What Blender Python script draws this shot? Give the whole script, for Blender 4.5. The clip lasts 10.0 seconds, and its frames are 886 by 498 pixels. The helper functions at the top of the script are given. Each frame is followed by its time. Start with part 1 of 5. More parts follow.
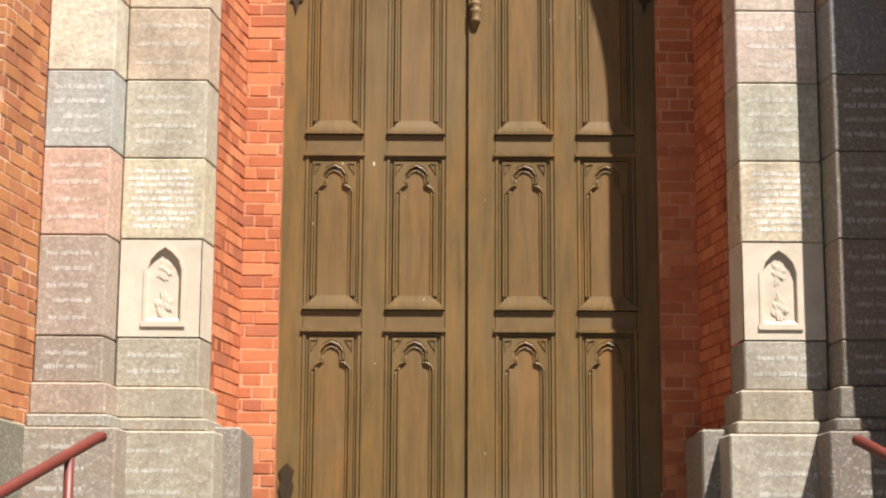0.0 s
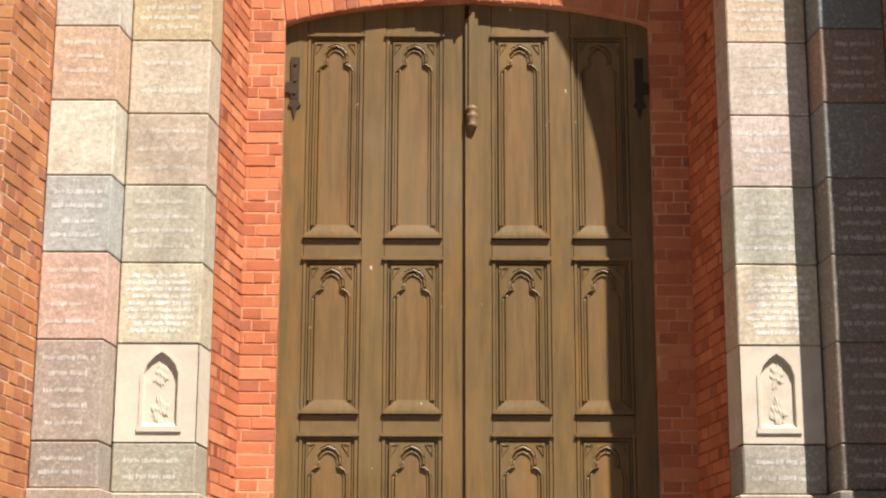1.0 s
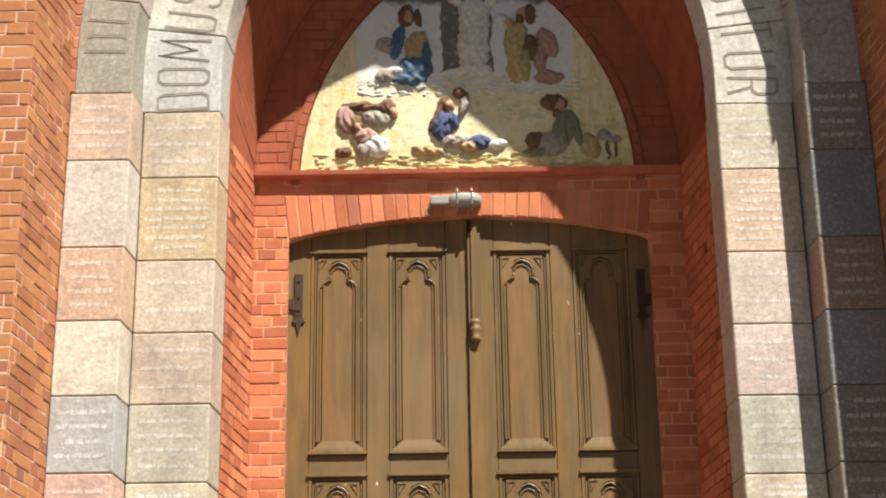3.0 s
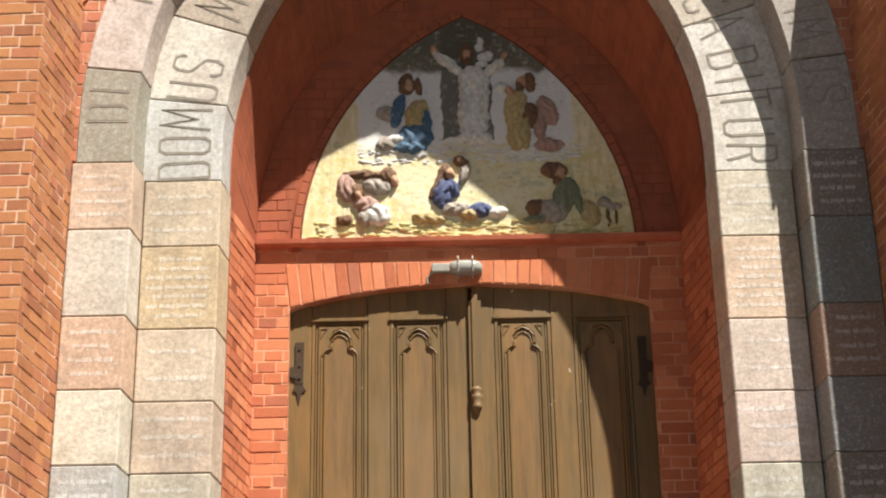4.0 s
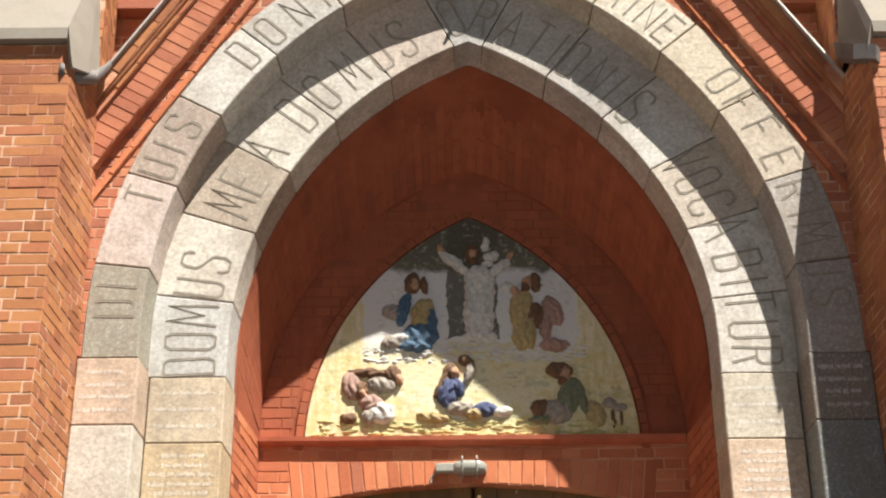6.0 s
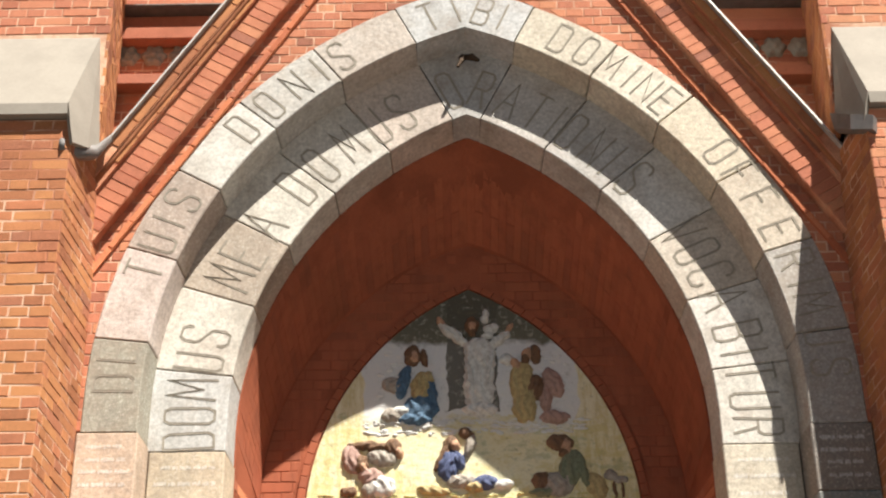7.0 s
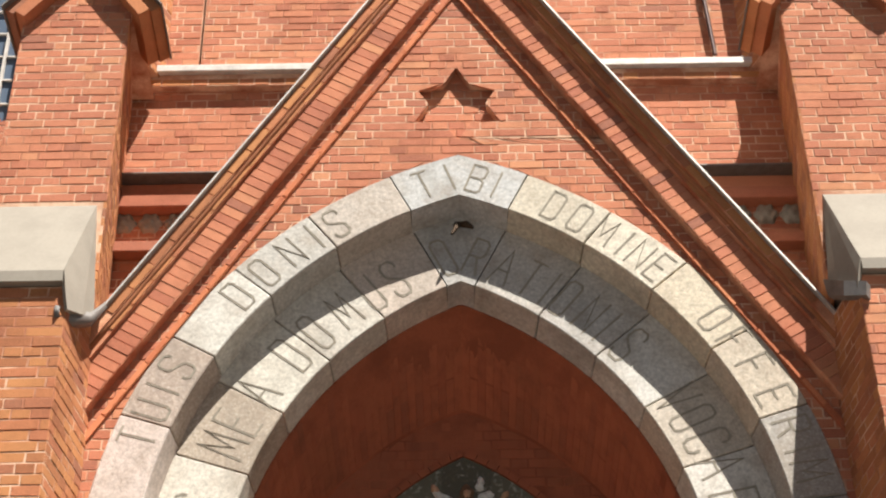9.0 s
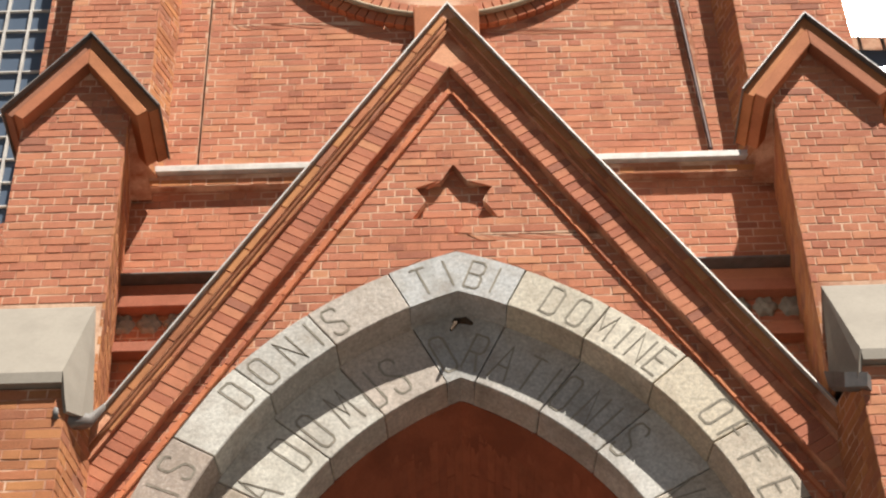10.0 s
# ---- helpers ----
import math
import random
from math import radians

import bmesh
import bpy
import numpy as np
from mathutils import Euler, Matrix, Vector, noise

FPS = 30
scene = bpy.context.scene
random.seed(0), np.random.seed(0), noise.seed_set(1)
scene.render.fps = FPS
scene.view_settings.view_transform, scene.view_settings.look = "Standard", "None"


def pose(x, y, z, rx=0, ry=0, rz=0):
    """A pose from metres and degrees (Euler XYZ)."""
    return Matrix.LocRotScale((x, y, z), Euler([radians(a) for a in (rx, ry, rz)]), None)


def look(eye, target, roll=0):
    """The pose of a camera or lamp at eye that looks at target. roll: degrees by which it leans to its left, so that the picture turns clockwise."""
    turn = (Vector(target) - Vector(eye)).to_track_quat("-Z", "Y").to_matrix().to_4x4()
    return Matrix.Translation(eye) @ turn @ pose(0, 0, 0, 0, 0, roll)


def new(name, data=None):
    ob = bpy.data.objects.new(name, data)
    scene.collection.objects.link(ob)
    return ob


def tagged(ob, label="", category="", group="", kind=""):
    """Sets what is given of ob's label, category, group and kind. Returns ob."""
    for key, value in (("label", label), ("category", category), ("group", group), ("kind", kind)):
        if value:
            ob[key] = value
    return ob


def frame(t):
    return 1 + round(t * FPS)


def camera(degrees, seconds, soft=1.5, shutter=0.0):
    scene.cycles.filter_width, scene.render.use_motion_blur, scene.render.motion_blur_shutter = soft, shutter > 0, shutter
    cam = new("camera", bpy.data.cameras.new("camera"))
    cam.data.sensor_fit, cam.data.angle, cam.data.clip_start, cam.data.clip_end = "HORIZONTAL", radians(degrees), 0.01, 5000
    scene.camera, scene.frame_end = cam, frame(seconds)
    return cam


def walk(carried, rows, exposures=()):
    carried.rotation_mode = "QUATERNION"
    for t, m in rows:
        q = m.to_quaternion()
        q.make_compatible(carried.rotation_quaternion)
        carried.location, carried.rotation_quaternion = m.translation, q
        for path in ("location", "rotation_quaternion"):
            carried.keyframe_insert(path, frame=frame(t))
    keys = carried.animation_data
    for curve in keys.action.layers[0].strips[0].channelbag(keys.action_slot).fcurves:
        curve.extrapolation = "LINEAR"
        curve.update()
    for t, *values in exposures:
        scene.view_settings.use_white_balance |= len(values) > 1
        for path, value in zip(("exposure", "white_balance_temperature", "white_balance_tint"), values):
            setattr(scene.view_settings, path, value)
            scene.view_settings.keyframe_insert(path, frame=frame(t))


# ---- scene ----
# The camera stands before the portal and tilts up: seconds, pitch, roll, yaw in degrees.
cam = camera(28.0, 10.0, soft=2.2)
EYE = (-0.17, 0.0, 1.6)
ROWS = [
    (0, 10.919, -0.298, 0.038),
    (0.5, 12.794, -0.036, -0.026),
    (1, 14.269, -0.166, -0.044),
    (1.5, 16.228, 0.245, -0.002),
    (2, 17.706, 0.532, 0.022),
    (2.5, 19.431, 0.531, 0.024),
    (2.7, 20.241, 0.618, 0.025),
    (3.8, 22.810, 1.380, 0.130),
    (4, 23.342, 1.069, 0.041),
    (4.5, 24.711, 1.081, 0.073),
    (5, 26.506, 0.618, 0.098),
    (5.5, 28.192, 0.573, 0.127),
    (5.7, 28.840, 0.310, 0.141),
    (6.8, 31.707, 0.841, 0.109),
    (7, 32.083, 0.764, 0.088),
    (7.5, 33.046, 0.573, 0.035),
    (8, 34.257, 0.694, -0.035),
    (8.5, 35.660, 0.986, -0.117),
    (9, 37.448, 1.014, -0.224),
    (9.5, 38.979, 1.576, -0.293),
    (10, 40.555, 1.854, -0.373),
]
EXPOSURES = [(0.0, 1.15), (2.5, 1.13), (5.5, 1.13), (7.0, 1.28), (8.0, 1.31), (8.5, 1.30), (9.0, 1.17), (10.0, 0.93)]
walk(cam, [(t, pose(*EYE, 0, 0, yaw) @ pose(0, 0, 0, pitch) @ pose(0, 0, 0, 90, 0, 0) @ pose(0, 0, 0, 0, 0, -roll)) for t, pitch, roll, yaw in ROWS], EXPOSURES)

# ---- light ----
SUN = Vector((0.76, -1.0, 2.3)).normalized()      # towards the sun
world = bpy.data.worlds.new("sky")
scene.world = world
world.use_nodes = True
wn = world.node_tree
sky = wn.nodes.new("ShaderNodeTexSky")
sky.sky_type, sky.sun_disc = "NISHITA", False
sky.sun_elevation = math.asin(SUN.z)
sky.sun_rotation = math.atan2(SUN.x, SUN.y)
wn.links.new(sky.outputs[0], wn.nodes["Background"].inputs[0])
wn.nodes["Background"].inputs[1].default_value = 0.018
sun_data = bpy.data.lights.new("sun", "SUN")
sun_data.energy, sun_data.angle, sun_data.color = 5.0, radians(0.55), (1.0, 0.955, 0.88)
sun = new("sun", sun_data)
sun.matrix_world = look(SUN * 40, (0, 0, 0))


# ---- materials ----
def rgb(r, g, b):
    """Linear colour from 0-255 values."""
    return tuple(((c / 255 + 0.055) / 1.055) ** 2.4 if c > 10 else c / 255 / 12.92 for c in (r, g, b)) + (1.0,)


class Mat:
    """A small builder for node materials in object space."""

    def __init__(self, name, rough=0.8, metal=0.0, spec=0.3):
        self.m = bpy.data.materials.new(name)
        self.m.use_nodes = True
        self.t = self.m.node_tree
        self.b = self.t.nodes["Principled BSDF"]
        self.b.inputs["Roughness"].default_value = rough
        self.b.inputs["Metallic"].default_value = metal
        self.b.inputs["Specular IOR Level"].default_value = spec
        geo = self.n("ShaderNodeNewGeometry")
        self.pos, self.island = geo.outputs["Position"], geo.outputs["Random Per Island"]

    def n(self, kind, **inputs):
        node = self.t.nodes.new(kind)
        for k, v in inputs.items():
            self.put(node.inputs[k.replace("_", " ")], v)
        return node

    def put(self, socket, v):
        if isinstance(v, bpy.types.NodeSocket):
            self.t.links.new(v, socket)
        else:
            socket.default_value = v

    def noise(self, scale, detail=4.0, rough=0.6, stretch=None):
        vec = self.pos
        if stretch:
            mp = self.n("ShaderNodeMapping", Vector=vec)
            mp.inputs["Scale"].default_value = stretch
            vec = mp.outputs[0]
        nd = self.n("ShaderNodeTexNoise", Vector=vec, Scale=scale, Detail=detail, Roughness=rough)
        return nd.outputs["Fac"]

    def ramp(self, fac, *stops):
        nd = self.n("ShaderNodeValToRGB", Fac=fac)
        el = nd.color_ramp.elements
        while len(el) < len(stops):
            el.new(0.5)
        for e, (p, c) in zip(el, stops):
            e.position, e.color = p, (c if isinstance(c, tuple) else (c, c, c, 1))
        return nd.outputs[0]

    def mix(self, fac, a, b, kind="MIX"):
        nd = self.t.nodes.new("ShaderNodeMix")
        nd.data_type, nd.blend_type = "RGBA", kind
        self.put(nd.inputs[0], fac)
        self.put(nd.inputs[6], a)
        self.put(nd.inputs[7], b)
        return nd.outputs[2]

    def math(self, op, a, b=0.0):
        nd = self.t.nodes.new("ShaderNodeMath")
        nd.operation = op
        self.put(nd.inputs[0], a)
        self.put(nd.inputs[1], b)
        return nd.outputs[0]

    def chance(self):
        """A random number for each loose piece, whether object or island."""
        info = self.n("ShaderNodeObjectInfo")
        return self.math("FRACT", self.math("ADD", info.outputs["Random"], self.island))

    def colour(self, c):
        self.put(self.b.inputs["Base Color"], c)

    def bump(self, height, strength=0.4, distance=0.004):
        nd = self.n("ShaderNodeBump", Height=height, Strength=strength, Distance=distance)
        self.t.links.new(nd.outputs[0], self.b.inputs["Normal"])


def brick_material(name, stops, sooty=0.35, bump=0.5):
    k = Mat(name, 0.88, 0, 0.2)
    each = k.ramp(k.chance(), *stops)
    blotch = k.noise(3.2, 5, 0.65)
    grain = k.noise(70, 5, 0.7)
    c = k.mix(k.ramp(blotch, (0.45, 0.0), (0.72, sooty)), each, rgb(96, 52, 34))
    c = k.mix(k.ramp(grain, (0.35, 0.0), (0.8, 0.35)), c, rgb(226, 140, 100))
    pits = k.noise(160, 3, 0.6)
    c = k.mix(k.ramp(pits, (0.62, 0.0), (0.7, 0.5)), c, rgb(88, 44, 30))
    k.colour(c)
    k.bump(k.math("ADD", grain, k.math("MULTIPLY", pits, 0.7)), bump, 0.006)
    return k.m


BRICK = brick_material("brick_red", [(0.0, rgb(166, 104, 82)), (0.2, rgb(182, 117, 92)), (0.5, rgb(194, 130, 99)), (0.75, rgb(182, 116, 90)),
                                     (0.86, rgb(200, 142, 106)), (0.92, rgb(170, 106, 84)), (1.0, rgb(144, 98, 82))])
BRICK_OLD = brick_material("brick_ochre", [(0.0, rgb(150, 98, 68)), (0.3, rgb(172, 117, 77)), (0.6, rgb(186, 130, 83)),
                                           (0.85, rgb(176, 112, 80)), (1.0, rgb(134, 94, 76))], 0.35)
BRICK_PAINTED = brick_material("brick_red_painted", [(0.0, rgb(174, 100, 71)), (0.25, rgb(190, 113, 78)), (0.6, rgb(202, 124, 86)), (0.85, rgb(214, 140, 100)),
                                                     (0.93, rgb(186, 112, 82)), (1.0, rgb(156, 98, 77))], 0.3)


# Smooth red paint over brick, its tone darkened to carry the vault's shade.
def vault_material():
    k = Mat("vault_paint_shaded", 0.85, 0, 0.25)
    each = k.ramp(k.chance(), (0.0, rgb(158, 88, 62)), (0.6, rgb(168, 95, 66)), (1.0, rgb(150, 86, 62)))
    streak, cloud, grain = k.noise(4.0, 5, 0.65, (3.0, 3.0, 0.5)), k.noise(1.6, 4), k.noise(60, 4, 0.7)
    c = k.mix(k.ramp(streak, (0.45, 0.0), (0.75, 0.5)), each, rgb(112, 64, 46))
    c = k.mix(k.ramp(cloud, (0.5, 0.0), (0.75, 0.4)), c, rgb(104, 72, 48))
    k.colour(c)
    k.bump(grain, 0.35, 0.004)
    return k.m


VAULT_SHADED = vault_material()


def mortar_material(name, light, dark):
    k = Mat(name, 0.95, 0, 0.1)
    big, fine = k.noise(2.3, 4), k.noise(55, 4, 0.7)
    c = k.mix(k.ramp(big, (0.40, 0.0), (0.58, 1.0)), dark, light)
    c = k.mix(k.ramp(fine, (0.4, 0.0), (0.8, 0.4)), c, rgb(120, 74, 56))
    k.colour(c)
    k.bump(fine, 0.6, 0.006)
    return k.m


MORTAR = mortar_material("mortar_lime", rgb(222, 186, 158), rgb(172, 116, 90))
MORTAR_VAULT = mortar_material("mortar_vault", rgb(164, 94, 68), rgb(140, 80, 58))
MORTAR_RED = mortar_material("mortar_reddened", rgb(222, 164, 130), rgb(184, 114, 84))


def granite_material():
    k = Mat("granite", 0.75, 0, 0.35)
    info = k.n("ShaderNodeObjectInfo")
    speck, mid, blotch, stain = k.noise(110, 4, 0.75), k.noise(30, 5, 0.75), k.noise(5.5, 5, 0.65), k.noise(1.9, 5, 0.65, (1.0, 1.0, 0.45))
    c = k.mix(k.ramp(mid, (0.34, 0.45), (0.60, 0.0)), info.outputs["Color"], rgb(104, 96, 88))
    c = k.mix(k.ramp(mid, (0.58, 0.0), (0.74, 0.4)), c, rgb(228, 214, 196))
    c = k.mix(k.ramp(k.noise(52, 4, 0.8), (0.54, 0.0), (0.70, 0.65)), c, rgb(236, 228, 214))
    c = k.mix(k.ramp(speck, (0.25, 0.5), (0.42, 0.0)), c, rgb(66, 62, 60))
    c = k.mix(k.ramp(blotch, (0.45, 0.0), (0.72, 0.42)), c, rgb(146, 126, 106))
    c = k.mix(k.ramp(stain, (0.52, 0.0), (0.72, 0.45)), c, rgb(112, 104, 92))
    k.colour(c)
    k.bump(k.math("ADD", mid, k.math("MULTIPLY", speck, 0.6)), 0.55, 0.007)
    return k.m


GRANITE = granite_material()


def plain(name, colour, dirt, rough=0.7, metal=0.0, scale=6.0, amount=0.5, bump=0.2, spec=0.3, stretch=None):
    k = Mat(name, rough, metal, spec)
    big, fine = k.noise(scale, 5, 0.65, stretch), k.noise(scale * 14, 4, 0.7, stretch)
    c = k.mix(k.ramp(big, (0.4, 0.0), (0.75, amount)), colour, dirt)
    c = k.mix(k.ramp(fine, (0.45, 0.0), (0.8, amount * 0.6)), c, dirt)
    k.colour(c)
    k.bump(fine, bump, 0.004)
    return k.m


def wood_material(name, dark, light, ruddy):
    k = Mat(name, 0.52, 0, 0.38)
    streak = k.noise(6.0, 6, 0.7, (5.0, 5.0, 0.35))
    fine = k.noise(30.0, 5, 0.75, (5.0, 5.0, 0.16))
    patch = k.noise(2.2, 4, 0.6, (2.6, 2.6, 0.6))
    c = k.mix(k.ramp(streak, (0.3, 0.0), (0.7, 1.0)), dark, light)
    c = k.mix(k.ramp(patch, (0.48, 0.0), (0.72, 0.5)), c, ruddy)
    c = k.mix(k.ramp(fine, (0.5, 0.0), (0.78, 0.5)), c, rgb(72, 56, 36))
    worn = k.noise(1.1, 3, 0.5)
    c = k.mix(k.ramp(worn, (0.5, 0.0), (0.7, 0.35)), c, rgb(134, 112, 82))
    chips = k.noise(9.0, 2, 0.5, (3.0, 3.0, 1.6))
    c = k.mix(k.ramp(chips, (0.775, 0.0), (0.79, 0.9)), c, rgb(214, 206, 188))
    k.colour(c)
    k.bump(fine, 0.25, 0.003)
    return k.m


WOOD = wood_material("door_wood", rgb(96, 76, 44), rgb(124, 97, 56), rgb(150, 106, 50))
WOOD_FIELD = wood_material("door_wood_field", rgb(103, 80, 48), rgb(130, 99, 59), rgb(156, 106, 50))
WOOD_GREY = plain("rail_wood_weathered", rgb(122, 98, 66), rgb(92, 72, 46), 0.55, 0, 5, 0.6, 0.2)
IRON = plain("iron_dark", rgb(66, 56, 44), rgb(92, 64, 42), 0.6, 0.5, 20, 0.6, 0.3)
LEAD = plain("lead_flashing", rgb(128, 124, 120), rgb(84, 80, 78), 0.5, 0.4, 14, 0.6, 0.3)
WHITE_METAL = plain("painted_flashing", rgb(214, 208, 200), rgb(150, 140, 132), 0.45, 0.0, 8, 0.6, 0.2)
SMOOTH_STONE = plain("dressed_pale_stone", rgb(214, 200, 182), rgb(172, 156, 138), 0.85, 0, 5, 0.5, 0.3)
WEATHERING = plain("weathering_stone", rgb(150, 142, 130), rgb(120, 112, 102), 0.85, 0, 3, 0.5, 0.25)
RENDER = plain("sandstone_dressing", rgb(178, 158, 132), rgb(132, 112, 90), 0.9, 0, 6, 0.6, 0.35)
GROOVE = plain("engraved_stone", rgb(158, 150, 136), rgb(122, 114, 102), 0.95, 0, 20, 0.6, 0.4)
RAIL_PAINT = plain("rail_red_paint", rgb(110, 50, 42), rgb(78, 40, 34), 0.45, 0, 14, 0.5, 0.15, 0.5)
PAVING = plain("paving_grey", rgb(92, 88, 84), rgb(66, 64, 62), 0.9, 0, 2.0, 0.6, 0.3)
LAMP_GREY = plain("lamp_grey_plastic", rgb(162, 160, 150), rgb(118, 114, 106), 0.45, 0, 12, 0.4, 0.1)
GLASS_FROST = plain("lamp_frosted_glass", rgb(168, 168, 158), rgb(128, 128, 120), 0.2, 0, 10, 0.3, 0.05, 0.6)


# ---- mesh helpers ----
def mesh_of(bm, name, material, smooth=False):
    bmesh.ops.recalc_face_normals(bm, faces=bm.faces)
    me = bpy.data.meshes.new(name)
    bm.to_mesh(me)
    bm.free()
    for mt in (material if isinstance(material, (list, tuple)) else [material]):
        me.materials.append(mt)
    if smooth:
        me.shade_smooth()
    return me


def thing(name, loc, label, category, group="", kind=""):
    ob = new(name)
    ob.empty_display_size = 0.1
    ob.location = loc
    return tagged(ob, label, category, group, kind)


def under(ob, parent):
    """Make ob, modelled in world coordinates, a child of parent."""
    ob.parent = parent
    if parent.type == "EMPTY":
        ob.matrix_parent_inverse = Matrix.Translation(-Vector(parent.location))
    return ob


def part(name, bm, material, parent, label="", smooth=False, kind="", colour=None):
    """One bmesh in world coordinates as a mesh object under a thing or a part."""
    ob = new(name, mesh_of(bm, name, material, smooth))
    if parent:
        under(ob, parent)
    if colour:
        ob.color = colour
    return tagged(ob, label, kind=kind)


def single(name, bm, material, label, category, group="", kind="", smooth=False):
    ob = new(name, mesh_of(bm, name, material, smooth))
    return tagged(ob, label, category, group, kind)


def prism(bm, pts, direction):
    """Extrude the closed 3D outline pts along direction."""
    d = Vector(direction)
    a = [bm.verts.new(p) for p in pts]
    b = [bm.verts.new(Vector(p) + d) for p in pts]
    bm.faces.new(a)
    bm.faces.new(b[::-1])
    n = len(pts)
    for i in range(n):
        bm.faces.new((a[i], b[i], b[(i + 1) % n], a[(i + 1) % n]))
    return a + b


def box(bm, x0, x1, y0, y1, z0, z1):
    return prism(bm, [(x0, y0, z0), (x1, y0, z0), (x1, y1, z0), (x0, y1, z0)], (0, 0, z1 - z0))


def bevelled(bm, width, segments=1):
    bmesh.ops.recalc_face_normals(bm, faces=bm.faces)
    bmesh.ops.bevel(bm, geom=list(bm.edges), offset=width, segments=segments, affect="EDGES", profile=0.6)
    return bm


def tube(bm, path, r, sides=12):
    """A round bar along a list of points."""
    rings = []
    pts = [Vector(p) for p in path]
    for i, p in enumerate(pts):
        d = (pts[min(i + 1, len(pts) - 1)] - pts[max(i - 1, 0)]).normalized()
        s = d.cross(Vector((0, 0, 1)) if abs(d.z) < 0.95 else Vector((0, 1, 0))).normalized()
        u = s.cross(d)
        rr = r[i] if isinstance(r, (list, tuple)) else r
        rings.append([bm.verts.new(p + rr * (math.cos(k * math.tau / sides) * s + math.sin(k * math.tau / sides) * u)) for k in range(sides)])
    for a, b in zip(rings, rings[1:]):
        for k in range(sides):
            bm.faces.new((a[k], a[(k + 1) % sides], b[(k + 1) % sides], b[k]))
    bm.faces.new(rings[0][::-1])
    bm.faces.new(rings[-1])


class Arc:
    """One side of a pointed arch: centre distance c beyond the axis, spring height z0, half span a."""

    def __init__(self, a, c, z0):
        self.a, self.c, self.z0, self.r = a, c, z0, a + c
        self.top = math.acos(c / self.r)
        self.apex = z0 + math.sqrt(self.r ** 2 - c ** 2)

    def half(self, z):
        """Half the width at height z; 0 above the apex."""
        if z <= self.z0:
            return self.a
        if z >= self.apex:
            return 0.0
        return max(0.0, math.sqrt(self.r ** 2 - (z - self.z0) ** 2) - self.c)

    def at(self, angle):
        return (self.r * math.cos(angle) - self.c, self.z0 + self.r * math.sin(angle))


# ---- brickwork ----
COURSE, STRETCHER, HEADER, JOINT = 0.0815, 0.262, 0.131, 0.0105


def cut_spans(lo, hi, holes):
    """The interval lo..hi without the holes."""
    out, x = [], lo
    for a, b in sorted(holes):
        if a > x:
            out.append((x, min(a, hi)))
        x = max(x, b)
    if x < hi:
        out.append((x, hi))
    return [(a, b) for a, b in out if b - a > 0.004]


def between(span, row, i):
    """The span cut half-way to the neighbours of interval i in its row."""
    lo = (row[i - 1][1] + row[i][0]) / 2 if i else span[0]
    hi = (row[i][1] + row[i + 1][0]) / 2 if i + 1 < len(row) else span[1]
    return max(span[0], lo), min(span[1], hi)


def brick_faces(verts, faces, quad, proud, deep, place):
    """A brick with worn edges over the quad of (u, z) corners."""
    cu, cz = sum(q[0] for q in quad) / 4, sum(q[1] for q in quad) / 4
    k = len(verts)
    for shrink, out in ((0.0, -deep), (0.0, proud - 0.003), (0.003, proud)):
        for u, z in quad:
            su = u - math.copysign(min(shrink, abs(u - cu) * 0.5), u - cu)
            sz = z - math.copysign(min(shrink, abs(z - cz) * 0.5), z - cz)
            verts.append(place(su, sz, out))
    for r in (0, 4):
        for i in range(4):
            j = (i + 1) % 4
            faces.append((k + r + i, k + r + j, k + r + 4 + j, k + r + 4 + i))
    faces.append((k + 8, k + 9, k + 10, k + 11))


def raw_mesh(name, verts, faces, material):
    me = bpy.data.meshes.new(name)
    me.from_pydata(verts, [], faces)
    me.materials.append(material)
    me.validate()
    return me


